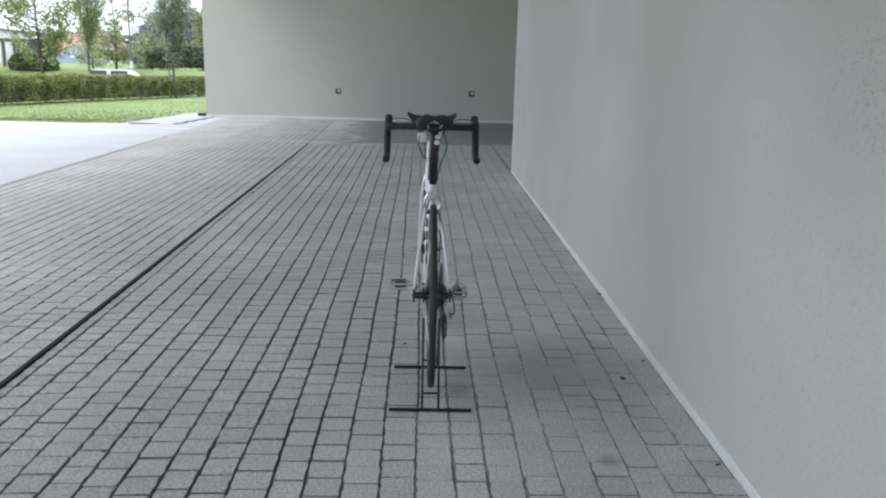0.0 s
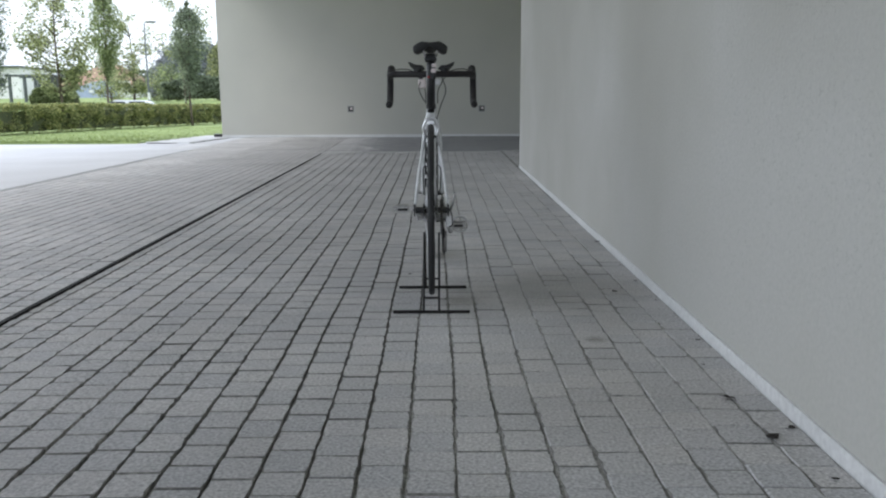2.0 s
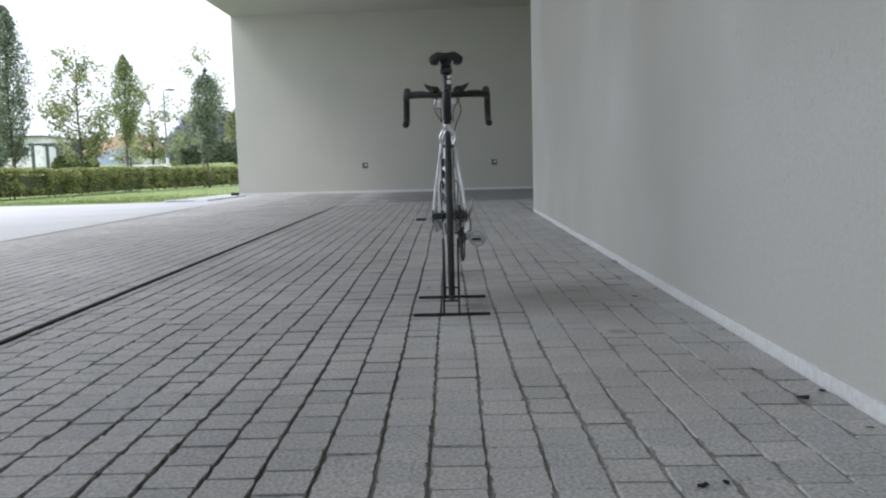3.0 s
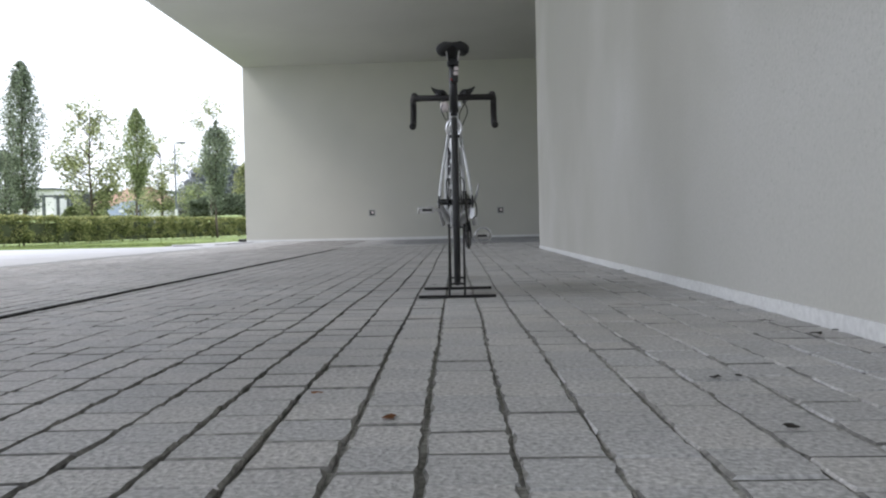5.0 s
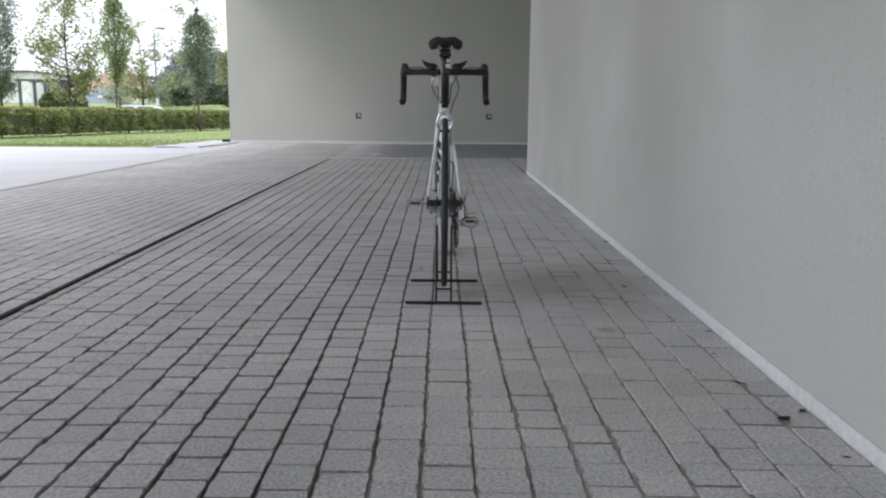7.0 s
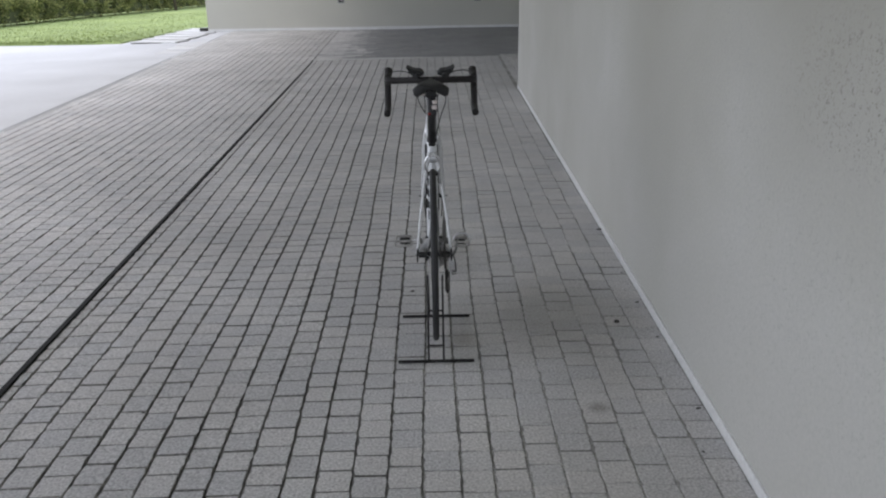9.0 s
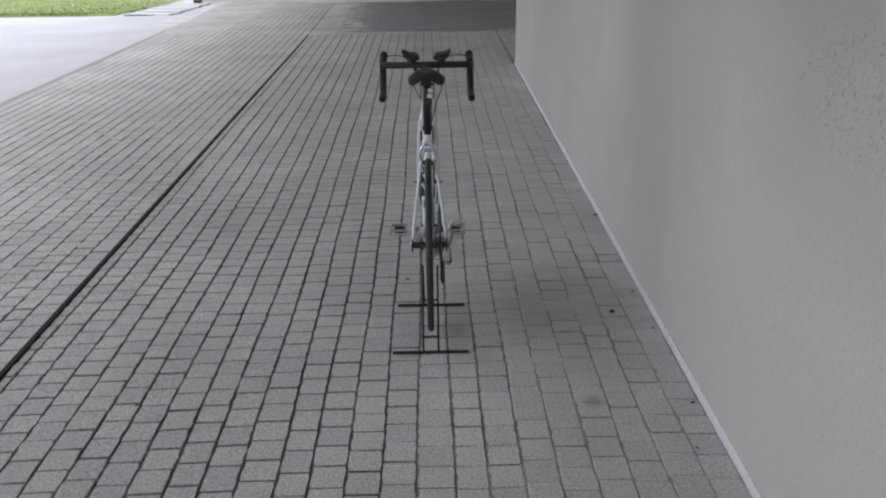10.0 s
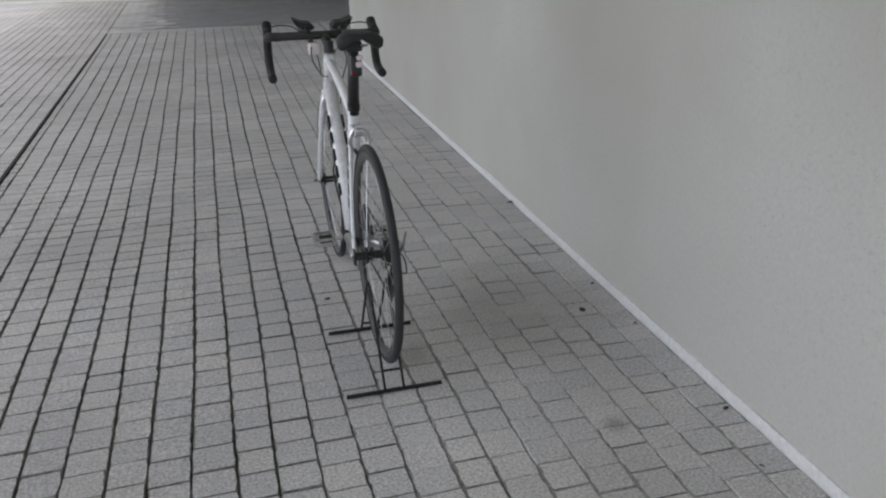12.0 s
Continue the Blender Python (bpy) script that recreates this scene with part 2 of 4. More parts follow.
M_LITTER_O = mat("orange_leaf", (0.25, 0.10, 0.03), 0.8, var=0.3, big=20, fine=90)

# ---------------------------------------------------------------- mesh helpers


def part(name, bm, material, parent=None, label="", smooth=False):
    me = bpy.data.meshes.new(name)
    bm.to_mesh(me)
    bm.free()
    me.materials.append(material)
    if smooth:
        me.polygons.foreach_set("use_smooth", [True] * len(me.polygons))
    ob = new(name, me)
    if parent:
        ob.parent = parent
    if label:
        tagged(ob, label)
    return ob


def thing(name, m, label, category, group="", kind=""):
    ob = new(name)
    ob.matrix_world = m
    return tagged(ob, label, category, group, kind)


def box(bm, c, s, bev=0.0, rot=None):
    m = Matrix.Translation(c) @ (rot.to_4x4() if rot else Matrix()) @ Matrix.Diagonal((*s, 1))
    g = bmesh.ops.create_cube(bm, size=1, matrix=m)
    if bev:
        es = list({e for v in g["verts"] for e in v.link_edges})
        bmesh.ops.bevel(bm, geom=es, offset=bev, segments=2, affect="EDGES", profile=0.6)
    return bm


def sweep(bm, pts, r, n=10, flat=1.0, closed=False):
    """A round or oval tube along points; r: a radius or one for each point; flat: width across x against the other way."""
    pts = [Vector(p) for p in pts]
    rs = r if isinstance(r, (list, tuple)) else [r] * len(pts)
    rings = []
    k = len(pts)
    up = None
    for i, p in enumerate(pts):
        a = pts[(i - 1) % k] if closed or i else p
        b = pts[(i + 1) % k] if closed or i < k - 1 else p
        d = (b - a).normalized()
        if up is None:
            up = Vector((1, 0, 0)) if abs(d.x) < 0.9 else Vector((0, 0, 1))
        side = (up - d * up.dot(d)).normalized()
        up = side
        oth = d.cross(side)
        rings.append([bm.verts.new(p + side * (math.cos(t) * rs[i] * flat) + oth * (math.sin(t) * rs[i])) for t in (2 * math.pi * j / n for j in range(n))])
    for i in range(k if closed else k - 1):
        A, B = rings[i], rings[(i + 1) % k]
        for j in range(n):
            bm.faces.new((A[j], A[(j + 1) % n], B[(j + 1) % n], B[j]))
    if not closed:
        bm.faces.new(rings[0][::-1]), bm.faces.new(rings[-1])
    return bm


def lathe(bm, prof, c=(0, 0, 0), n=40, axis="x"):
    """Turn a closed profile of (radius, along) round an axis through c."""
    rings = []
    for i in range(n):
        t = 2 * math.pi * i / n
        cs, sn = math.cos(t), math.sin(t)
        if axis == "x":
            rings.append([bm.verts.new((c[0] + h, c[1] + r * cs, c[2] + r * sn)) for r, h in prof])
        else:
            rings.append([bm.verts.new((c[0] + r * cs, c[1] + r * sn, c[2] + h)) for r, h in prof])
    k = len(prof)
    for i in range(n):
        A, B = rings[i], rings[(i + 1) % n]
        for j in range(k):
            bm.faces.new((A[j], B[j], B[(j + 1) % k], A[(j + 1) % k]))
    bmesh.ops.recalc_face_normals(bm, faces=bm.faces)
    return bm


def curve(pts, n=8):
    """A smooth line through points."""
    P = [Vector(p) for p in pts]
    P = [P[0] * 2 - P[1]] + P + [P[-1] * 2 - P[-2]]
    out = []
    for i in range(1, len(P) - 2):
        a, b, c, d = P[i - 1:i + 3]
        for j in range(n):
            t = j / n
            out.append(0.5 * ((2 * b) + (c - a) * t + (2 * a - 5 * b + 4 * c - d) * t * t + (3 * b - a - 3 * c + d) * t ** 3))
    out.append(P[-2])
    return out


def raw(name, verts, faces, material, parent=None, label="", kind=""):
    me = bpy.data.meshes.new(name)
    me.from_pydata(verts, [], faces)
    me.materials.append(material)
    ob = new(name, me)
    if parent:
        ob.parent = parent
    return tagged(ob, label, kind=kind)


# ---------------------------------------------------------------- plan
WALL_X = 0.936          # face of the long wall
WALL_END = 7.95         # its far corner
BACK_Y = 21.2          # face of the back wall
LEFT_X = -7.42          # open side of the passage
CEIL_Z = 5.67
LINE_Y = 12.4          # where the paving changes
CEIL_Y0 = -15.0          # where the soffit begins, drawn back unseen behind the camera to hold off light


def drain_x(y):
    return -1.615 - 0.0845 * y


def paving_edge_x(y):
    return -3.9 - 0.13 * y


def dip(x):
    """The paving falls a little towards the slot drain."""
    t = min(1.0, max(0.0, (-0.3 - x) / 1.3))
    u = min(1.0, max(0.0, (x + 5.0) / 2.5))
    return -0.02 * t * t * (3 - 2 * t) * u * u * (3 - 2 * u)


def floor_z(x, y):
    """The paving's height: the fall to the drain, and a slight rise towards the back wall."""
    t = min(1.0, max(0.0, (y - 9.0) / (BACK_Y - 9.0)))
    return dip(x) + 0.062 * t * t * (3 - 2 * t)


def lawn_z(x, y):
    def s(a, b, v):
        t = min(1.0, max(0.0, (v - a) / (b - a)))
        return t * t * (3 - 2 * t)
    return 0.05 + 0.20 * s(22, 42, y) + 1.7 * s(44, 62, y) + 0.7 * s(66, 79, y) + 0.04 * noise.noise((x * 0.15, y * 0.15, 0))


# ---------------------------------------------------------------- ground
def build_ground():
    xs = [-900, -400, -200, -120] + [-80 + 2 * i for i in range(35)] + [-8.44, -8.36, -6.4, 0, 6, 20, 60, 200, 900]
    ys = [-900, -300, -80, -20, 0, 10, 17.1, 17.18] + [18 + 1.5 * i for i in range(40)] + [80, 100, 150, 300, 900]
    V, Fc = [], []
    for y in ys:
        for x in xs:
            z = lawn_z(x, y) if (x <= -8.4 and y >= 17.14) or y > 22.2 else -0.12
            V.append((x, y, z))
    w = len(xs)
    for j in range(len(ys) - 1):
        for i in range(w - 1):
            a = j * w + i
            Fc.append((a, a + 1, a + w + 1, a + w))
    g = raw("ground", V, Fc, M_GRASS, kind="structure", label="mown green lawn rising gently behind the path")
    g["category"] = "lawn"


build_ground()
bm = bmesh.new()
vs = [bm.verts.new(p) for p in ((-17, -40, -0.012), (6, -40, -0.012), (6, -7.2, -0.012), (paving_edge_x(-7.2), -7.2, -0.012), (paving_edge_x(LINE_Y), LINE_Y, -0.012), (paving_edge_x(BACK_Y), BACK_Y, 0.045), (-7.3, BACK_Y + 4, 0.05), (-8.37, BACK_Y + 4, 0.05), (-8.37, 18.2, 0.02), (-9.0, 17.13, 0.01), (-60, 17.13, -0.012), (-60, 8.0, -0.012), (-17, 8.0, -0.012))]
fc = bm.faces.new(vs)
ex = bmesh.ops.extrude_face_region(bm, geom=[fc])
bmesh.ops.translate(bm, verts=[v for v in ex["geom"] if isinstance(v, bmesh.types.BMVert)], vec=(0, 0, -0.2))
bmesh.ops.recalc_face_normals(bm, faces=bm.faces)
tagged(part("road", bm, M_ASPH), "pale grey asphalt path beside the lawn", "path", kind="structure")

# ---------------------------------------------------------------- building
bm = bmesh.new()
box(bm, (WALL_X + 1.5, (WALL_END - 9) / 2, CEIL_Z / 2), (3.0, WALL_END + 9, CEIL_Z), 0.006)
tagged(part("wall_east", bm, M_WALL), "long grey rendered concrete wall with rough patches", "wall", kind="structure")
bm = bmesh.new()
box(bm, ((LEFT_X + 8) / 2, BACK_Y + 0.25, CEIL_Z / 2 + 0.2), (8 - LEFT_X, 0.5, CEIL_Z + 0.4), 0.006)
tagged(part("wall_north", bm, M_WALL_B), "pale grey rendered back wall of the passage", "wall", kind="structure")
bm = bmesh.new()
box(bm, (8.2, (WALL_END + BACK_Y) / 2, CEIL_Z / 2), (0.4, BACK_Y - WALL_END + 1, CEIL_Z))
tagged(part("wall_side", bm, M_WALL_B), "plain grey wall closing the passage", "wall", kind="structure")
bm = bmesh.new()
box(bm, ((LEFT_X + 8.4) / 2, (CEIL_Y0 + BACK_Y) / 2, CEIL_Z + 0.3), (8.4 - LEFT_X, BACK_Y - CEIL_Y0 - 0.004, 0.6), 0.006)
tagged(part("ceiling", bm, M_CEIL), "smooth grey rendered soffit over the passage", "ceiling", kind="structure")
bm = bmesh.new()
box(bm, (WALL_X - 0.002, (WALL_END - 9) / 2, 0.014), (0.010, WALL_END + 9, 0.050), 0.003)
tagged(part("baseboard", bm, M_PLINTH), "low white base strip along the wall foot", "base strip", kind="structure")
bm = bmesh.new()
box(bm, ((LEFT_X + 8) / 2, BACK_Y - 0.005, 0.085), (8 - LEFT_X, 0.012, 0.09), 0.003)
tagged(part("trim", bm, M_PLINTH), "low white base strip under the back wall", "base strip", kind="structure")


def wall_light(x):
    t = thing("recessed_wall_light", pose(x, BACK_Y, 0.915), "small square recessed wall light with steel frame", "wall light", "lights in the back wall")
    bm = bmesh.new()
    for dx, dz, sx, sz in ((0, 0.085, 0.2, 0.03), (0, -0.085, 0.2, 0.03), (-0.085, 0, 0.03, 0.14), (0.085, 0, 0.03, 0.14)):
        box(bm, (dx, -0.006, dz), (sx, 0.014, sz), 0.002)
    part("frame", bm, M_STEEL, t)
    bm = bmesh.new()
    box(bm, (0, -0.002, 0), (0.142, 0.006, 0.142), 0.001)
    part("backing", bm, M_BOXD, t)
    bm = bmesh.new()
    box(bm, (0.015, -0.007, 0.015), (0.07, 0.008, 0.07), 0.003)
    part("lens", bm, M_LENS, t)


wall_light(-3.33)
wall_light(0.76)

t = thing("junction_box", pose(LEFT_X - 0.16, BACK_Y + 0.12, 0.06), "dark metal box at the foot of the wall end", "box")
bm = bmesh.new()
box(bm, (0, 0, 0.04), (0.2, 0.3, 0.12), 0.01)
part("body", bm, M_BOXD, t)
bm = bmesh.new()
box(bm, (0, 0, 0.106), (0.22, 0.32, 0.012), 0.003)
part("lid", bm, M_STEEL, t)

# slot drain and pale edging
bm = bmesh.new()
V = []
for y in (-7.2, LINE_Y):
    for dx in (-0.0105, 0.0105):
        V.append(bm.verts.new((drain_x(y) + dx, y, floor_z(drain_x(y), y) - 0.002)))
bm.faces.new((V[0], V[1], V[3], V[2]))
ex = bmesh.ops.extrude_face_region(bm, geom=bm.faces[:])
bmesh.ops.translate(bm, verts=[v for v in ex["geom"] if isinstance(v, bmesh.types.BMVert)], vec=(0, 0, -0.06))
bmesh.ops.recalc_face_normals(bm, faces=bm.faces)
tagged(part("drain_channel", bm, M_DRAIN), "narrow black slot drain between the paved fields", "drain", kind="structure")
bm = bmesh.new()
box(bm, ((drain_x(LINE_Y) + 4) / 2, LINE_Y, -0.020), (4 - drain_x(LINE_Y), 0.05, 0.068), 0.004, Euler((0, 0, radians(1.0))).to_matrix())
tagged(part("edging", bm, M_KERB), "thin pale edging strip across the paving", "edging", kind="structure")

# ---------------------------------------------------------------- bicycle
bike = thing("road_bicycle", pose(-0.003, 0.2, 0, 0, 0, 1.9) @ Matrix.Diagonal((1, 1, 1.012, 1)), "white and black road racing bicycle held upright in a wheel stand", "bicycle")
AX, FA, BB = Vector((0, 0, 0.366)), Vector((0, 0.985, 0.334)), Vector((0, 0.405, 0.285))


def wheel(c, rear):
    w = new("wheel")
    w.parent, w.location = bike, c
    bm = bmesh.new()
    lathe(bm, [(0.3215 + 0.0125 * math.cos(a), 0.0125 * math.sin(a)) for a in (2 * math.pi * i / 12 for i in range(12))], n=72)
    part("tyre", bm, M_TYRE, w, smooth=True)
    bm = bmesh.new()
    lathe(bm, [(0.316, -0.009), (0.316, 0.009), (0.300, 0.0095), (0.288, 0.004), (0.288, -0.004), (0.300, -0.0095)], n=72)
    part("rim", bm, M_RIM, w, smooth=False)
    bm = bmesh.new()
    hw = 0.062 if rear else 0.048
    lathe(bm, [(0.006, -hw), (0.012, -hw), (0.012, -0.034), (0.026, -0.033), (0.026, -0.029), (0.013, -0.02), (0.013, 0.016), (0.026, 0.019), (0.026, 0.023), (0.012, 0.025), (0.012, hw), (0.006, hw)], n=24)
    part("hub", bm, M_BLACK, w, smooth=False)
    bm = bmesh.new()
    sweep(bm, [(0, 0, 0.025), (0, 0.0, 0.290)], 0.0011, 5)
    me = part("spoke", bm, M_ALU, w)
    me.matrix_local = Matrix()
    data = me.data
    n = 24
    for i in range(n):
        s = me if i == 0 else new("spoke", data)
        s.parent = w
        side = -0.028 if i % 2 else 0.02
        lean = math.atan2(-side, 0.265)
        s.matrix_local = Matrix.Rotation(2 * math.pi * i / n, 4, "X") @ Matrix.Translation((side * 1.06, 0, 0)) @ Matrix.Rotation(lean, 4, "Y")
    bm = bmesh.new()
    sweep(bm, [(-0.075, 0, 0), (0.075, 0, 0)], 0.0045, 10)
    if rear:
        sweep(bm, [(0.075, 0, 0), (0.084, -0.012, 0.025), (0.093, -0.016, 0.068)], [0.006, 0.005, 0.0035], 8)
    part("skewer", bm, M_STEEL, w)
    return w


wheel(AX, True)
wheel(FA, False)

SEAT_TOP = Vector((0, 0.267, 0.738))
HEAD_T, HEAD_B = Vector((0, 0.772, 0.872)), Vector((0, 0.815, 0.735))


def tube(name, pts, r, material, flat=1.0, n=14, label=""):
    bm = bmesh.new()
    sweep(bm, pts, r, n, flat)
    return part(name, bm, material, bike, label, smooth=True)


tube("seat_tube", [BB, SEAT_TOP + Vector((0, -0.008, 0.027))], [0.0215, 0.0195], M_WHITE)
tube("top_tube", curve([SEAT_TOP + Vector((0, 0, -0.005)), (0, 0.5, 0.795), HEAD_T + Vector((0, 0.006, -0.03))], 6), 0.0165, M_WHITE)
tube("down_tube", [BB + Vector((-0.004, 0, 0)), HEAD_B + Vector((-0.002, -0.005, 0.03))], [0.029, 0.025], M_WHITE, label="white down tube with dark lettering blocks")
tube("head_tube", [HEAD_B, HEAD_T], [0.024, 0.021], M_WHITE)
for sx in (-1, 1):
    tube("seat_stay", curve([(sx * 0.010, 0.245, 0.715), (sx * 0.026, 0.205, 0.652), (sx * 0.052, 0.09, 0.493), (sx * 0.066, 0.004, 0.376)], 6), [0.0076] * 8 + [0.0060] * 11, M_WHITE, n=10)
    tube("chain_stay", curve([(sx * 0.028, 0.385, 0.288), (sx * 0.034, 0.28, 0.305), (sx * 0.055, 0.12, 0.340), (sx * 0.066, 0.006, 0.364)], 6), [0.0175] * 10 + [0.0115] * 9, M_ALU, n=10)
    tube("fork_blade", curve([(sx * 0.02, 0.825, 0.715), (sx * 0.036, 0.85, 0.62), (sx * 0.047, 0.925, 0.44), (sx * 0.049, 0.985, 0.336)], 6), [0.014] * 8 + [0.011] * 11, M_WHITE, n=10)
    bm = bmesh.new()
    box(bm, (sx * 0.067, 0.004, 0.366), (0.006, 0.034, 0.05), 0.003)
    part("dropout", bm, M_BLACK, bike)
bm = bmesh.new()
box(bm, (0, 0.822, 0.722), (0.062, 0.04, 0.035), 0.012)
part("fork_crown", bm, M_WHITE, bike)
bm = bmesh.new()
lathe(bm, [(0.018, -0.036), (0.023, -0.036), (0.023, 0.036), (0.018, 0.036)], BB, 24)
part("bottom_bracket", bm, M_BLACK, bike)
# dark blocks that stand for the lettering on the tubes
for i in range(5):
    u = 0.28 + 0.11 * i
    p = BB.lerp(HEAD_B + Vector((0, -0.005, 0.03)), u)
    for sx in (-1, 1):
        bm = bmesh.new()
        box(bm, (sx * 0.0265 - 0.003, p.y, p.z), (0.008, 0.046, 0.036), 0.001, Euler((radians(45), 0, 0)).to_matrix())
        part("lettering_block", bm, M_BLACK, bike)
for u in (0.3, 0.42, 0.54, 0.66):
    p = BB.lerp(SEAT_TOP, u)
    bm = bmesh.new()
    box(bm, (-0.0205, p.y - 0.004, p.z), (0.005, 0.022, 0.034), 0.001, Euler((radians(17), 0, 0)).to_matrix())
    part("lettering_block", bm, M_BLACK, bike)
bm = bmesh.new()
lathe(bm, [(0.014, -0.010), (0.0205, -0.010), (0.0205, 0.010), (0.014, 0.010)], SEAT_TOP + Vector((0, -0.008, 0.030)), 24, "z")
part("seat_clamp", bm, M_BLACK, bike)
tube("seat_post", [SEAT_TOP + Vector((0, -0.003, 0.01)), (0, 0.205, 0.960)], [0.0215, 0.0205], M_BLACK, 0.86)

# saddle: lofted shell, wide at the back and narrow at the nose
sad = new("saddle")
sad.parent, sad.location = bike, (0, 0.020, 0.014)
bm = bmesh.new()
secs = ((0.016, 0.048, 0.985, 0.034), (0.024, 0.064, 0.990, 0.060), (0.05, 0.069, 0.993, 0.074), (0.10, 0.060, 0.991, 0.066), (0.14, 0.042, 0.989, 0.046), (0.18, 0.028, 0.988, 0.030), (0.23, 0.021, 0.988, 0.028), (0.275, 0.017, 0.985, 0.024), (0.292, 0.010, 0.978, 0.014))
rings = []
for y, hw, z, h in secs:
    ring = []
    for j in range(16):
        a = 2 * math.pi * j / 16
        cx, sz = math.cos(a), math.sin(a)
        x = hw * (abs(cx) ** 0.7) * (1 if cx > 0 else -1)
        crown = -0.009 * math.exp(-(x / 0.013) ** 2) if sz > 0 else 0
        droop = -0.016 * (x / 0.069) ** 2
        zz = z + droop + crown + (min(h, 0.036) * 0.36 * sz if sz > 0 else h * 0.8 * sz * (0.12 + 0.88 * abs(cx) ** 0.8))
        ring.append(bm.verts.new((x, y, zz)))
    rings.append(ring)
for A, B in zip(rings, rings[1:]):
    for j in range(16):
        bm.faces.new((A[j], A[(j + 1) % 16], B[(j + 1) % 16], B[j]))
bm.faces.new(rings[0]), bm.faces.new(rings[-1][::-1])
bmesh.ops.recalc_face_normals(bm, faces=bm.faces)
part("shell", bm, M_SADDLE, sad, smooth=True)
for sx in (-1, 1):
    bm = bmesh.new()
    sweep(bm, curve([(sx * 0.03, 0.035, 0.975), (sx * 0.024, 0.09, 0.958), (sx * 0.021, 0.17, 0.952), (sx * 0.012, 0.26, 0.968)], 5), 0.0036, 8)
    part("rail", bm, M_ALU, sad, smooth=True)
bm = bmesh.new()
box(bm, (0, 0.183, 0.948), (0.050, 0.06, 0.03), 0.007)
part("clamp", bm, M_BLACK, sad)

# rear lamp on the seat post, unlit
lamp = new("rear_light")
lamp.parent = bike
bm = bmesh.new()
box(bm, (0.004, 0.188, 0.905), (0.034, 0.026, 0.062), 0.007)
part("housing", bm, M_BLACK, lamp)
bm = bmesh.new()
box(bm, (0.014, 0.172, 0.930), (0.020, 0.014, 0.016), 0.006)
part("lens", bm, M_LENS, lamp, "pale clear plastic lens")
bm = bmesh.new()
box(bm, (0.012, 0.172, 0.910), (0.022, 0.014, 0.018), 0.007)
part("lens", bm, M_LENS, lamp, "pale clear plastic lens")
bm = bmesh.new()
box(bm, (-0.008, 0.175, 0.885), (0.010, 0.008, 0.009), 0.002)
part("red_lens", bm, M_LENSR, lamp, "small red plastic lens")

# handlebar
tube("stem", [HEAD_T + Vector((0, -0.004, 0.03)), (0, 0.868, 0.928)], [0.018, 0.017], M_BLACK)
bm = bmesh.new()
lathe(bm, [(0.004, -0.02), (0.019, -0.02), (0.019, 0.022), (0.004, 0.022)], HEAD_T + Vector((0, -0.004, 0.025)), 24, "z")
part("headset", bm, M_BLACK, bike)
bar = new("handlebar")
bar.parent = bike
bm = bmesh.new()
sweep(bm, [(-0.18, 0.872, 0.931), (0.18, 0.872, 0.931)], 0.0155, 14)
part("top_bar", bm, M_TAPE, bar, smooth=True)
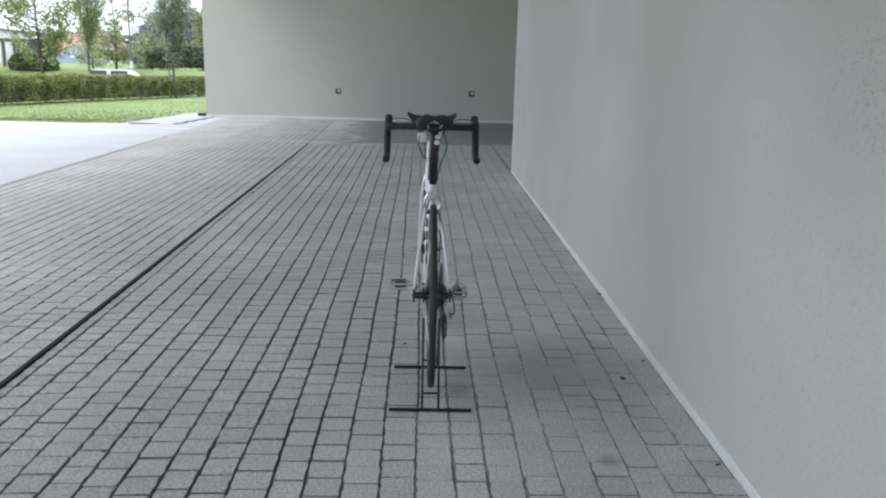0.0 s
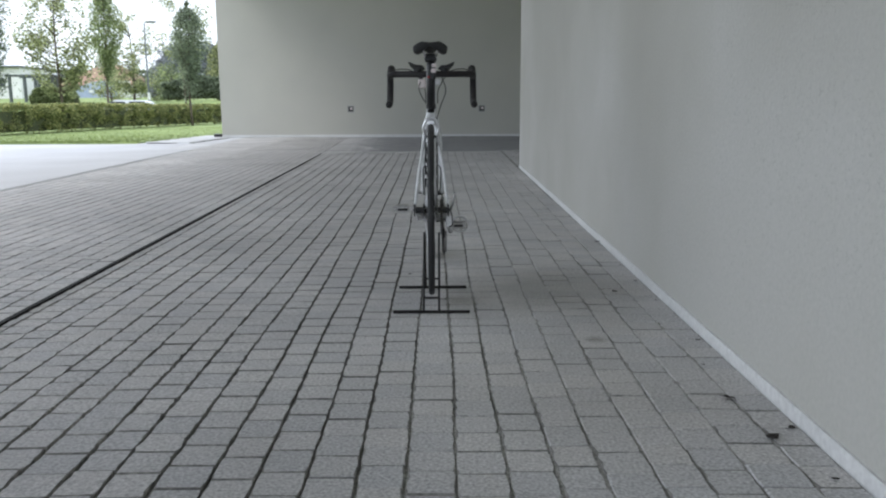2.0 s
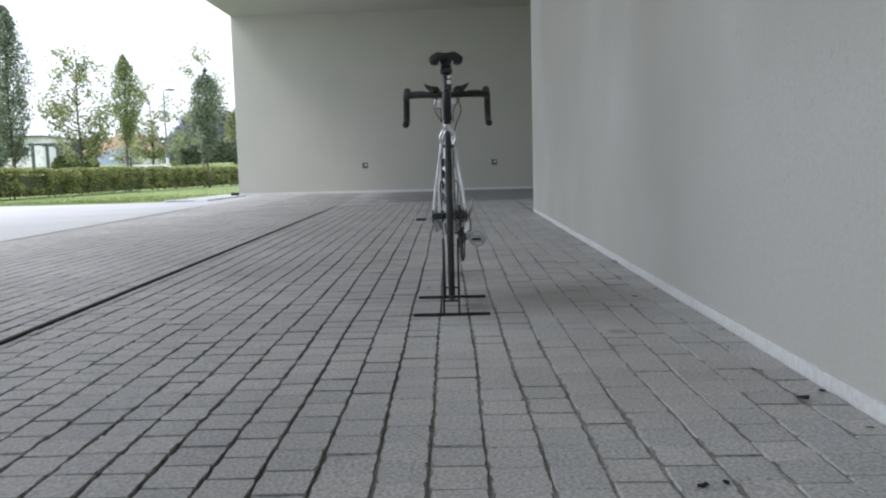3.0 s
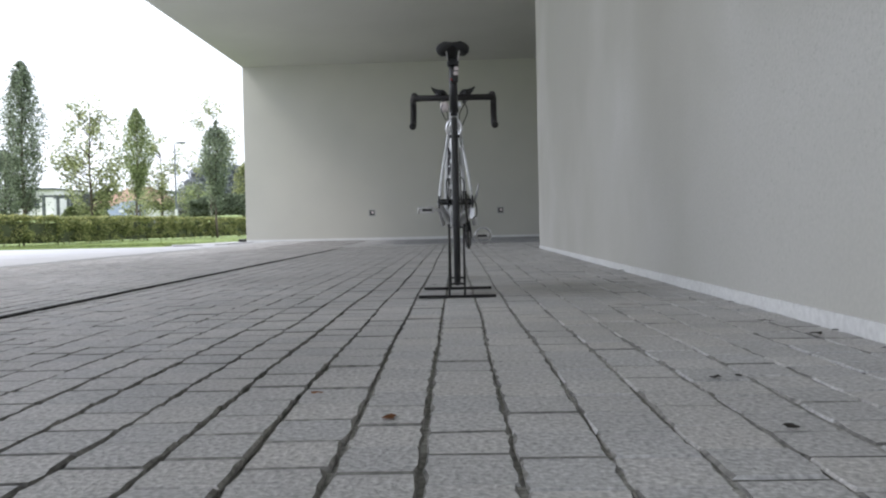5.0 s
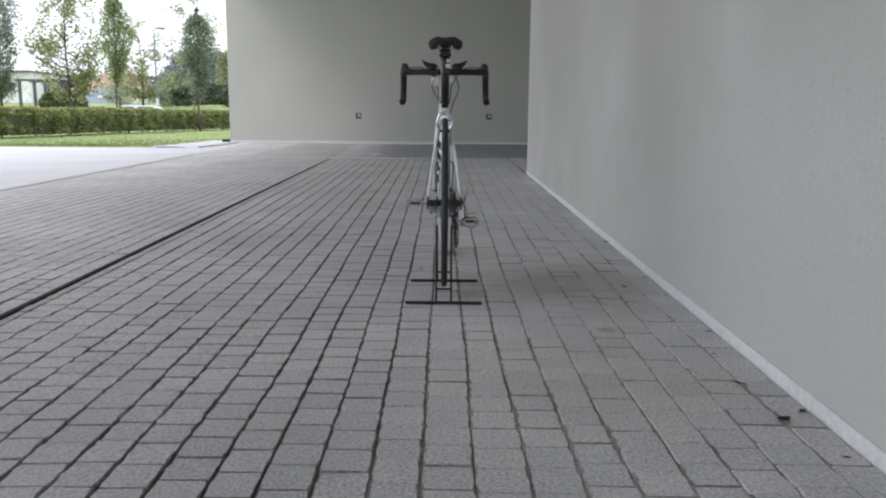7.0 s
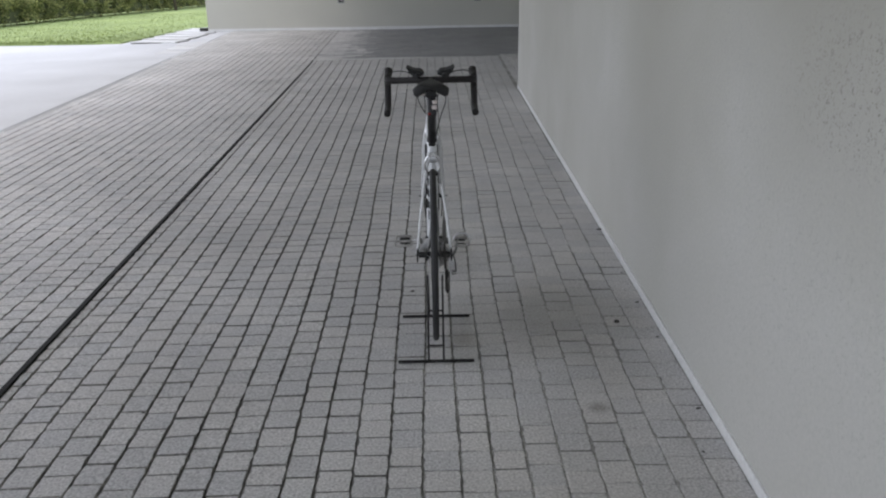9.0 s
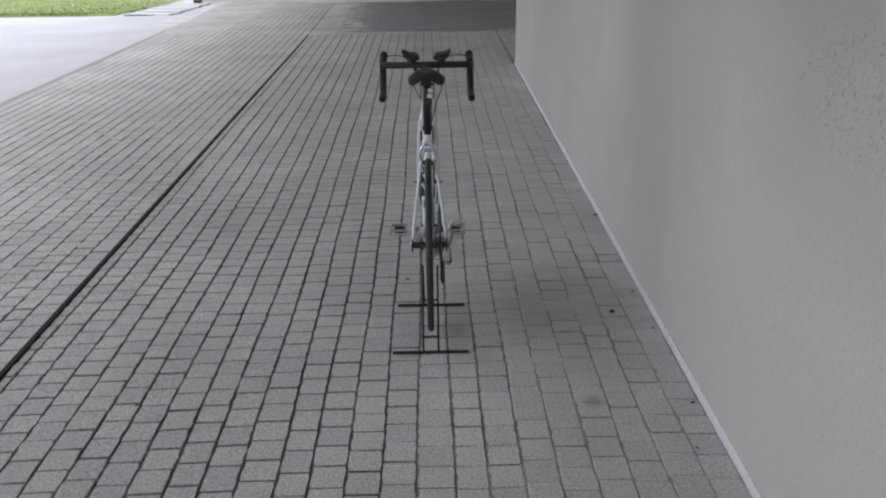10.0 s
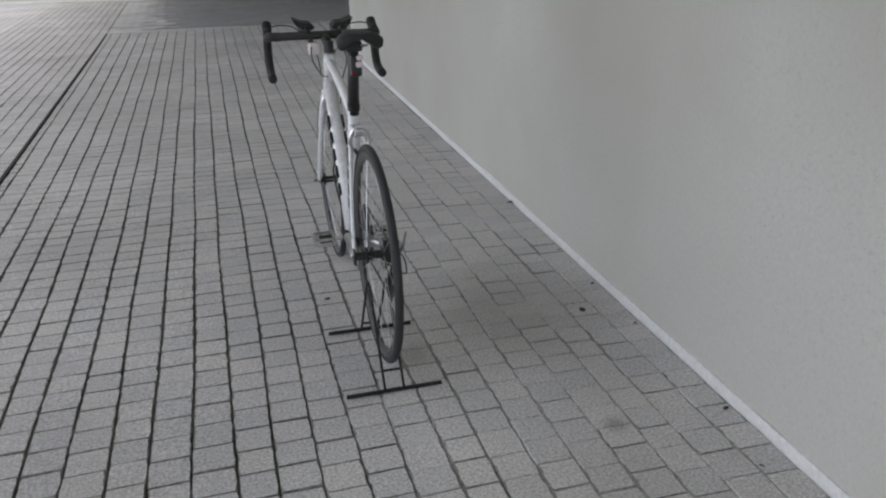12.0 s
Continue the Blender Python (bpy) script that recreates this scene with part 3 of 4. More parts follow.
for sx in (-1, 1):
    bm = bmesh.new()
    sweep(bm, curve([(sx * 0.17, 0.872, 0.931), (sx * 0.196, 0.880, 0.931), (sx * 0.208, 0.905, 0.929), (sx * 0.210, 0.945, 0.918), (sx * 0.211, 0.968, 0.885), (sx * 0.212, 0.960, 0.838), (sx * 0.211, 0.925, 0.803), (sx * 0.211, 0.875, 0.788), (sx * 0.211, 0.825, 0.783)], 5), 0.0165, 12)
    part("drop", bm, M_TAPE, bar, smooth=True)
    lever = new("brake_lever")
    lever.parent = bike
    bm = bmesh.new()
    sweep(bm, curve([(sx * 0.209, 0.935, 0.935), (sx * 0.207, 0.975, 0.948), (sx * 0.206, 1.005, 0.972)], 5), [0.017] * 5 + [0.019] * 5 + [0.012], 12)
    part("hood", bm, M_TAPE, lever, smooth=True)
    bm = bmesh.new()
    sweep(bm, curve([(sx * 0.206, 0.995, 0.955), (sx * 0.206, 1.01, 0.92), (sx * 0.208, 0.998, 0.86), (sx * 0.210, 0.985, 0.82)], 5), 0.007, 8)
    part("blade", bm, M_ALU, lever, smooth=True)
    bm = bmesh.new()
    sweep(bm, curve([(sx * 0.200, 0.985, 0.955), (sx * 0.15, 0.985, 0.962), (sx * 0.09, 0.955, 0.945), (sx * 0.035, 0.88, 0.86), (sx * 0.03, 0.80, 0.79)], 6), 0.0026, 6)
    part("brake_cable", bm, M_BLACK, bike, smooth=True)
    # arm rest and forward extension
    rest = new("arm_rest")
    rest.parent = bike
    bm = bmesh.new()
    wing = ((0.030, 0.958), (0.048, 0.977), (0.080, 0.979), (0.118, 0.994), (0.106, 0.972), (0.090, 0.955), (0.060, 0.946))
    lo = [bm.verts.new((sx * x, 0.880, z - 0.003)) for x, z in wing]
    hi = [bm.verts.new((sx * x * 0.97, 0.955, z + 0.002)) for x, z in wing]
    bm.faces.new(lo), bm.faces.new(hi[::-1])
    for k in range(len(wing)):
        bm.faces.new((lo[k - 1], hi[k - 1], hi[k], lo[k]))
    bmesh.ops.recalc_face_normals(bm, faces=bm.faces)
    bmesh.ops.bevel(bm, geom=bm.edges[:], offset=0.003, segments=2, affect="EDGES")
    part("pad", bm, M_SADDLE, rest)
    bm = bmesh.new()
    sweep(bm, [(sx * 0.085, 0.885, 0.96), (sx * 0.072, 0.875, 0.938)], 0.010, 10)
    part("bracket", bm, M_BLACK, rest)
    bm = bmesh.new()
    sweep(bm, curve([(sx * 0.066, 0.85, 0.952), (sx * 0.062, 0.93, 0.95), (sx * 0.058, 1.0, 0.945), (sx * 0.055, 1.05, 0.94)], 5), 0.011, 10)
    part("extension", bm, M_BLACK, rest, smooth=True)
fl = new("front_light")
fl.parent = bike
bm = bmesh.new()
box(bm, (-0.046, 0.862, 0.884), (0.042, 0.05, 0.045), 0.010)
part("housing", bm, M_LENS, fl, "pale translucent housing")
bm = bmesh.new()
box(bm, (-0.052, 0.870, 0.912), (0.018, 0.02, 0.02), 0.003)
part("bracket", bm, M_BLACK, fl)
bm = bmesh.new()
box(bm, (0.03, 0.862, 0.893), (0.028, 0.03, 0.03), 0.007)
part("bell", bm, M_ALU, bike, smooth=False)
tube("cable_loop", curve([(-0.045, 0.88, 0.92), (-0.062, 0.80, 0.86), (-0.035, 0.77, 0.80), (-0.02, 0.70, 0.80)], 6), 0.0025, M_BLACK, n=6)
tube("cable_loop", curve([(0.05, 0.88, 0.92), (0.07, 0.80, 0.85), (0.045, 0.77, 0.78), (0.02, 0.70, 0.70)], 6), 0.0025, M_BLACK, n=6)

# brakes
for name, y, z in (("rear", 0.205, 0.705), ("front", 0.845, 0.705)):
    c = new("brake_caliper")
    c.parent = bike
    for sx in (-1, 1):
        bm = bmesh.new()
        sweep(bm, curve([(sx * -0.006, y - 0.026, z + 0.022), (sx * 0.018, y - 0.030, z + 0.010), (sx * 0.032, y - 0.028, z - 0.024), (sx * 0.0205, y - 0.024, z - 0.056)], 4), 0.0056, 8)
        part("arm", bm, M_ALU, c, smooth=True)
        bm = bmesh.new()
        box(bm, (sx * 0.0165, y - 0.028, z - 0.058), (0.011, 0.045, 0.011), 0.003)
        part("brake_pad", bm, M_BLACK, c)
    bm = bmesh.new()
    box(bm, (0, y - 0.024, z - 0.002), (0.036, 0.018, 0.024), 0.006)
    part("body", bm, M_ALU, c)
    bm = bmesh.new()
    sweep(bm, [(0, y - 0.04, z), (0, y + 0.02, z)], 0.005, 8)
    part("bolt", bm, M_ALU, c)

# drive train
bm = bmesh.new()
for r, x in ((0.104, 0.046), (0.078, 0.039)):
    lathe(bm, [(r - 0.018, x - 0.0015), (r, x - 0.0015), (r, x + 0.0015), (r - 0.018, x + 0.0015)], BB, 44)
for i in range(5):
    a = 2 * math.pi * i / 5
    sweep(bm, [BB + Vector((0.047, 0, 0)), BB + Vector((0.047, 0.09 * math.cos(a), 0.09 * math.sin(a)))], 0.007, 8)
part("chainring", bm, M_RIM, bike)
bm = bmesh.new()
for i in range(9):
    r = 0.050 - 0.0032 * i
    x = 0.021 + 0.0042 * i
    lathe(bm, [(0.014, x - 0.001), (r, x - 0.001), (r, x + 0.001), (0.014, x + 0.001)], AX, 30)
part("cassette", bm, M_CHAIN, bike)
bm = bmesh.new()
loop = [BB + Vector((0.046, 0.104 * math.sin(a), 0.104 * math.cos(a))) for a in (math.pi * i / 10 for i in range(11))]
loop = [AX + Vector((0.04, 0, 0.040))] + loop + [Vector((0.048, 0.09, 0.198)), Vector((0.05, 0.055, 0.185)), Vector((0.05, 0.04, 0.205)), Vector((0.048, 0.045, 0.265)), Vector((0.046, 0.03, 0.29)), Vector((0.042, -0.02, 0.318)), Vector((0.04, -0.038, 0.352))]
sweep(bm, loop, 0.0042, 6, 1.0, True)
part("chain", bm, M_CHAIN, bike)
mech = new("rear_derailleur")
mech.parent = bike
bm = bmesh.new()
box(bm, (0.068, 0.012, 0.318), (0.022, 0.03, 0.05), 0.006)
sweep(bm, [(0.07, 0.01, 0.31), (0.076, 0.035, 0.275)], 0.011, 8)
part("body", bm, M_ALU, mech)
bm = bmesh.new()
for x in (0.043, 0.058):
    sweep(bm, [(x, 0.04, 0.275), (x, 0.06, 0.19)], 0.008, 8, 0.3)
part("cage", bm, M_BLACK, mech)
for y, z in ((0.042, 0.268), (0.062, 0.196)):
    bm = bmesh.new()
    lathe(bm, [(0.004, 0.046), (0.019, 0.046), (0.019, 0.054), (0.004, 0.054)], (0, y, z), 18)
    part("jockey_wheel", bm, M_BLACK, mech)
bm = bmesh.new()
sweep(bm, curve([(0.07, -0.005, 0.30), (0.082, -0.05, 0.315), (0.078, -0.04, 0.36), (0.066, 0.05, 0.36)], 5), 0.0026, 6)
part("cable_housing", bm, M_BLACK, mech, smooth=True)
CR = Vector((0, -0.158, 0.058))
for sx in (-1, 1):
    d = CR * (1 if sx < 0 else -1)
    end = BB + d
    bm = bmesh.new()
    sweep(bm, [BB + Vector((sx * 0.058, 0, 0)), BB + Vector((sx * 0.066, 0, 0)) + d * 0.5, end + Vector((sx * 0.072, 0, 0))], [0.014, 0.011, 0.012], 10, 0.6)
    part("crank", bm, M_ALU if sx < 0 else M_RIM, bike, smooth=True)
    pd = new("pedal")
    pd.parent = bike
    bm = bmesh.new()
    sweep(bm, [end + Vector((sx * 0.070, 0, 0)), end + Vector((sx * 0.162, 0, 0))], 0.0065, 8)
    part("spindle", bm, M_ALU, pd)
    bm = bmesh.new()
    for dy in (-0.036, 0.036):
        box(bm, end + Vector((sx * 0.130, dy, 0.009)), (0.070, 0.006, 0.009), 0.001)
        box(bm, end + Vector((sx * 0.130, dy, -0.010)), (0.052, 0.006, 0.008), 0.001)
    for dx in (0.098, 0.162):
        box(bm, end + Vector((sx * dx, 0, 0)), (0.007, 0.074, 0.026), 0.002)
    part("cage", bm, M_PEDAL, pd)
    bm = bmesh.new()
    box(bm, end + Vector((sx * 0.124, 0, 0)), (0.045, 0.03, 0.022), 0.006)
    part("body", bm, M_BLACK, pd)
    if sx > 0:
        bm = bmesh.new()
        pts = [end + Vector((0.130 + 0.038 * math.cos(a), 0.012 + 0.012 * abs(math.sin(a)), 0.036 * math.sin(a))) for a in (2 * math.pi * i / 20 for i in range(20))]
        sweep(bm, pts, 0.0056, 6, 1, True)
        part("toe_clip", bm, M_ALU, pd, smooth=True)
tube("bottle_cage", curve([(0.035, 0.47, 0.38), (0.04, 0.53, 0.43), (0.035, 0.58, 0.50), (-0.035, 0.58, 0.50), (-0.04, 0.53, 0.43), (-0.035, 0.47, 0.38)], 5), 0.003, M_BLACK, n=6)

# ---------------------------------------------------------------- wheel stand
stand = thing("bicycle_stand", pose(-0.003, 0.2, 0, 0, 0, 1.45), "black steel floor stand gripping the rear wheel", "bicycle stand")
for y, hw in ((-0.2, 0.146), (0.217, 0.145)):
    bm = bmesh.new()
    sweep(bm, [(-hw, y, 0.0065), (hw, y, 0.0065)], 0.0062, 10)
    part("foot_bar", bm, M_STAND, stand)
for sx in (-1, 1):
    bm = bmesh.new()
    sweep(bm, curve([(sx * 0.029, -0.2, 0.012), (sx * 0.029, -0.11, 0.135), (sx * 0.029, -0.035, 0.25), (sx * 0.030, 0.004, 0.278), (sx * 0.029, 0.04, 0.25), (sx * 0.029, 0.125, 0.135), (sx * 0.029, 0.217, 0.012)], 6), 0.0042, 8)
    part("side_hoop", bm, M_STAND, stand, smooth=True)
for y, z in ((-0.157, 0.051), (0.165, 0.055)):
    bm = bmesh.new()
    sweep(bm, [(-0.029, y, z), (0.029, y, z)], 0.0042, 8)
    part("cross_bar", bm, M_STAND, stand)

# ---------------------------------------------------------------- litter on the paving
LEAVES = ((0.837, -1.116, 0.021, 0), (0.820, -0.870, 0.020, 0), (0.764, 0.345, 0.021, 0), (0.912, 1.606, 0.022, 0), (-0.128, 0.705, 0.013, 0), (0.468, -1.60, 0.014, 0), (0.511, -1.585, 0.009, 0), (0.904, -1.064, 0.013, 0), (0.465, -1.909, 0.012, 0), (-1.006, -0.336, 0.008, 0), (-0.036, -1.846, 0.015, 1), (-0.167, -1.687, 0.014, 1), (0.895, 0.55, 0.012, 0), (0.90, -0.35, 0.010, 0), (0.905, 0.92, 0.009, 0), (0.90, 0.2, 0.008, 0), (0.885, -1.32, 0.008, 0), (0.84, -0.6, 0.007, 0))
rl = random.Random(5)
for x, y, s, orange in LEAVES:
    bm = bmesh.new()
    k = 9
    a0 = rl.uniform(0, 6.28)
    top = []
    for i in range(k):
        a = 2 * math.pi * i / k
        r = s * (0.55 + 0.45 * abs(math.cos(a))) * rl.uniform(0.7, 1.15)
        top.append(bm.verts.new((r * math.cos(a + a0), r * math.sin(a + a0), rl.uniform(0.002, 0.35 * s))))
    mid = bm.verts.new((0, 0, 0.004))
    for i in range(k):
        bm.faces.new((mid, top[i], top[(i + 1) % k]))
    bmesh.ops.solidify(bm, geom=bm.faces[:], thickness=0.0015)
    ob = part("fallen_leaf", bm, M_LITTER_O if orange else M_LITTER)
    ob.location = (x, y, 0.002 + floor_z(x, y))
    tagged(ob, "dry orange fallen leaf on the paving" if orange else "dark curled fallen leaf on the paving", "leaf", "fallen leaves")

# ---------------------------------------------------------------- planting


def leaf_mesh(points, size, rng, stretch=1.0):
    """Small folded leaf clumps at points: two triangles each, turned at random."""
    V, Fc = [], []
    for p in points:
        a = Vector((rng.gauss(0, 1), rng.gauss(0, 1), rng.gauss(0, 0.7))).normalized()
        b = a.cross(Vector((rng.gauss(0, 1), rng.gauss(0, 1), rng.gauss(0, 1)))).normalized()
        c = a.cross(b)
        s = size * rng.uniform(0.6, 1.3)
        k = len(V)
        V += [p - a * s * stretch, p + b * s * 0.55 + c * s * 0.2, p + a * s * stretch, p - b * s * 0.55 + c * s * 0.2]
        Fc += [(k, k + 1, k + 2), (k, k + 2, k + 3)]
    return [tuple(v) for v in V], Fc


def tree(x, y, h, crown0, width, leaves, leaf, material, seed, label, shape="egg", trunk_r=0.09, limbs=26, lean=0.0, gap=0.35, base=None):
    rng = random.Random(seed)
    z0 = (lawn_z(x, y) if base is None else base) - 0.05
    t = thing("tree", pose(x, y, z0), label, "tree")
    h0 = crown0 - z0
    hh = h - z0
    bm = bmesh.new()
    trunk = [Vector((lean * u * u + 0.06 * math.sin(5 * u + seed), 0.06 * math.cos(4 * u + seed), hh * 0.94 * u)) for u in (i / 8 for i in range(9))]
    sweep(bm, trunk, [trunk_r * (1.25 - 1.15 * i / 8) for i in range(9)], 8)
    sites = []
    for i in range(limbs):
        u = rng.uniform(0, 0.93) ** 0.9
        zb = max(h0 * 0.75, h0 + (hh - h0) * (u - 0.22))
        ang = rng.uniform(0, 2 * math.pi)
        if shape == "egg":
            prof = min(1.0, 0.1 + u / 0.5) * (1.0 if u < 0.5 else 1.0 - 0.75 * ((u - 0.5) / 0.5) ** 1.5)
        elif shape == "column":
            prof = 0.55 + 0.45 * math.sin(math.pi * u ** 0.8)
        else:
            prof = 0.45 + 0.75 * math.sin(math.pi * u ** 0.7)
        r = width / 2 * prof * rng.uniform(0.65, 1.08)
        zt = h0 + (hh - h0) * u + (0.25 if shape != "open" else 0.08) * r
        f = min(0.999, zb / (hh * 0.94)) * 8
        st = trunk[int(f)].lerp(trunk[min(8, int(f) + 1)], f - int(f))
        en = Vector((st.x + r * math.cos(ang), st.y + r * math.sin(ang), zt))
        mid = st.lerp(en, 0.5) + Vector((0, 0, -0.12 * r))
        pts = curve([st, mid, en], 4)
        sweep(bm, pts, [trunk_r * 0.34 * (1 - 0.85 * k / 8) for k in range(9)], 5)
        for k, w in ((4, 0.6), (5, 0.8), (6, 1.0), (7, 1.1), (8, 1.0)):
            sites.append((pts[k], w))
    sites += [(Vector((trunk[7].x, trunk[7].y, h0 + (hh - h0) * q)), 0.7) for q in (0.8, 0.9, 0.97)]
    part("trunk", bm, M_BARK, t, smooth=True)
    pts = []
    sp = width * (0.13 if shape != "open" else 0.078)
    for _ in range(leaves):
        p, w = sites[int(rng.random() * len(sites))]
        if shape != "open" and rng.random() < 0.75:
            u = rng.random() ** 0.9
            full = (min(1.0, (u / 0.52) ** 0.85) * (1.0 if u < 0.52 else (1 - ((u - 0.52) / 0.48) ** 1.6) ** 0.8)) if shape == "egg" else min(1.0, 4 * u, 2.6 * (1 - u)) ** 0.6
            ang = rng.uniform(0, 2 * math.pi)
            lump = 1 + 0.75 * noise.noise((math.cos(ang) * 1.9, math.sin(ang) * 1.9, u * (hh - h0) * 1.1 + seed))
            rad = width / 2 * full * lump * rng.random() ** 0.4
            q = Vector((trunk[6].x + rad * math.cos(ang), trunk[6].y + rad * math.sin(ang), h0 + (hh - h0) * u))
            if noise.noise(q * (4.4 / width) + Vector((0, seed, 0))) > -0.32:
                pts.append(q)
            continue
        q = p + Vector((rng.gauss(0, sp * w), rng.gauss(0, sp * w), rng.gauss(0, sp * w * 1.2)))
        if noise.noise((q * (2.2 / width * 2) + Vector((seed, 0, 0)))) < -gap + 0.2 * rng.random():
            continue
        pts.append(q)
    V, Fc = leaf_mesh(pts, leaf, rng)
    raw("crown", V, Fc, material, t)
    return t


tree(-14.19, 37.8, 6.58, 1.9, 1.75, 11000, 0.062, M_LEAF_D, 3, "young egg-shaped green tree standing in the lawn by the hedge", "egg", 0.06, 40)
tree(-15.77, 41.4, 8.32, 4.2, 2.7, 2400, 0.085, M_LEAF_L, 21, "thin sparse tree with wispy top behind the lawn", "open", 0.045, 18)
tree(-22.39, 46, 8.83, 2.9, 2.0, 11000, 0.07, M_LEAF_M, 4, "young upright green tree behind the hedge", "egg", 0.07, 40)
tree(-29.13, 53, 10.56, 2.8, 4.8, 9500, 0.125, M_LEAF_L, 8, "light open tree with sparse pale leaves", "open", 0.10, 48, gap=0.15)
tree(-25.86, 58, 8.72, 2.8, 4.0, 6500, 0.11, M_LEAF_L, 12, "light open tree with sparse pale leaves", "open", 0.09, 40, gap=0.12)
tree(-34.33, 53, 13.86, 2.6, 2.9, 15000, 0.10, M_LEAF_D, 15, "tall dark green columnar poplar", "column", 0.12, 50)
tree(-36.54, 54, 7.27, 1.8, 3.0, 8000, 0.10, M_LEAF_D, 17, "dense dark green tree beside the pavilion", "column", 0.10, 34)
tree(-26.82, 68, 5.04, 2.0, 4.6, 3800, 0.10, M_LEAF_M, 23, "bushy green tree in front of the house", "open", 0.09, 34)
tree(-32.22, 68, 5.44, 2.4, 3.6, 2600, 0.10, M_LEAF_L, 29, "bushy yellow-green tree in front of the house", "open", 0.08, 30)
tree(-33.96, 90, 8.9, 2.0, 6.0, 16000, 0.19, M_LEAF_HAZE, 31, "dense bluish tree far behind the lawn, paled for haze", "column", 0.16, 44)
tree(-30.77, 92, 9.32, 2.0, 6.0, 16000, 0.19, M_LEAF_HAZE, 33, "dense bluish tree far behind the lawn, paled for haze", "column", 0.16, 44)
tree(-21.31, 66, 7.21, 1.8, 2.2, 8000, 0.10, M_LEAF_L, 37, "yellow-green bushy tree beyond the wall end", "column", 0.09, 36)


def shrub(name, label, category, x0, y0, x1, y1, width, height, n, leaf, material, seed, z_of=None, taper=0.0):
    """A clipped band of foliage from one point to another."""
    rng = random.Random(seed)
    t = thing(name, pose(0, 0, 0), label, category)
    A, B = Vector((x0, y0, 0)), Vector((x1, y1, 0))
    d = (B - A)
    L = d.length
    d.normalize()
    s = Vector((-d.y, d.x, 0))
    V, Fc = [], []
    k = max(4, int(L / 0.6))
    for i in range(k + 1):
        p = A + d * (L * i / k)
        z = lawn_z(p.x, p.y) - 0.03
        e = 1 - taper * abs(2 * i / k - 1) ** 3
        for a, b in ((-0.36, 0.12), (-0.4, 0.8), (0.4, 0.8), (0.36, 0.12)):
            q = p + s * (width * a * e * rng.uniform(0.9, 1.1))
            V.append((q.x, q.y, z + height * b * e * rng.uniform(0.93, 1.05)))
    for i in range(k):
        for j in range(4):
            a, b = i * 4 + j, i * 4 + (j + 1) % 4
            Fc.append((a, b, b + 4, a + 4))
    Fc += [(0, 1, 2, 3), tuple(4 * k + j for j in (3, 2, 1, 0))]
    raw("inner_mass", V, Fc, M_HEDGE_SHADE, t)
    pts = []
    for _ in range(n):
        u = rng.random()
        p = A + d * (L * u)
        e = 1 - taper * abs(2 * u - 1) ** 3
        z = lawn_z(p.x, p.y)
        side = rng.random()
        if side < 0.45:
            q = p + s * (-width * 0.45 * e)
            zz = height * e * (0.1 + 0.88 * rng.random() ** 0.85)
        elif side < 0.6:
            q = p + s * (width * 0.45 * e)
            zz = height * e * (0.15 + 0.85 * rng.random())
        else:
            q = p + s * (width * e * rng.uniform(-0.46, 0.46))
            zz = height * e * 0.95
        lump = 0.30 * noise.noise((p.x * 1.3 + p.y * 1.1, zz * 2.0, seed))
        if name == "hedge" and side < 0.45 and noise.noise((p.x * 2.4 + p.y * 1.9, zz * 3.2, seed + 5)) < -0.24:
            continue
        pts.append(Vector((q.x + rng.gauss(0, 0.05) - s.x * lump, q.y + rng.gauss(0, 0.05) - s.y * lump, z + zz + rng.gauss(0, 0.035) + lump * 0.5)))
    V, Fc = leaf_mesh(pts, leaf, rng)
    raw("leaves", V, Fc, material, t)
    bm = bmesh.new()
    for i in range(int(L * 1.4)):
        p = A + d * (L * rng.random()) + s * rng.uniform(-0.3, 0.3) * width
        z = lawn_z(p.x, p.y) - 0.05
        sweep(bm, [(p.x, p.y, z), (p.x + rng.gauss(0, 0.06), p.y + rng.gauss(0, 0.06), z + height * 0.4)], 0.018, 5)
    tagged(part("stems", bm, M_BARK, t), kind="stuff")
    return t


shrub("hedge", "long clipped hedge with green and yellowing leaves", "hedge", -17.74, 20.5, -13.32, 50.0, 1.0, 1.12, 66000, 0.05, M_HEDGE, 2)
shrub("bush", "round clipped green bush on the grass slope", "bush", -33.7, 57.5, -30.2, 57.3, 2.2, 1.25, 9000, 0.07, M_LEAF_M, 6, taper=0.55)
shrub("bush", "low dark green bushes behind the street lamp", "bush", -24.89, 62, -15.89, 62, 2.4, 2.0, 13000, 0.09, M_LEAF_D, 9, taper=0.3)
shrub("bush", "distant belt of dark shrubs and trees", "shrub belt", -75.61, 99, -30.62, 101, 4.0, 4.2, 7000, 0.3, M_LEAF_D, 14, taper=0.2)

# grass blades on the near lawn and its edge
rg = random.Random(11)
V, Fc = [], []
for i in range(26000):
    if i % 4 == 0:
        x, y = rg.uniform(-30, -8.5), 17.16 + abs(rg.gauss(0, 0.25))
        if x > -9.1:
            x, y = -8.42 - abs(rg.gauss(0, 0.06)), rg.uniform(18.2, 25)
    else:
        x, y = rg.uniform(-20, -8.5), 17.3 + 17 * rg.random() ** 1.6
    z = lawn_z(x, y) - 0.01
    a, hgt = rg.uniform(0, 6.28), rg.uniform(0.02, 0.045)
    dx, dy = 0.016 * math.cos(a), 0.016 * math.sin(a)
    lx, ly = rg.gauss(0, 0.02), rg.gauss(0, 0.02)
    k = len(V)
    V += [(x - dx, y - dy, z), (x + dx, y + dy, z), (x + lx, y + ly, z + hgt)]
    Fc.append((k, k + 1, k + 2))
tagged(raw("grass", V, Fc, M_BLADE), "short green grass blades along the path edge", "grass", kind="stuff")

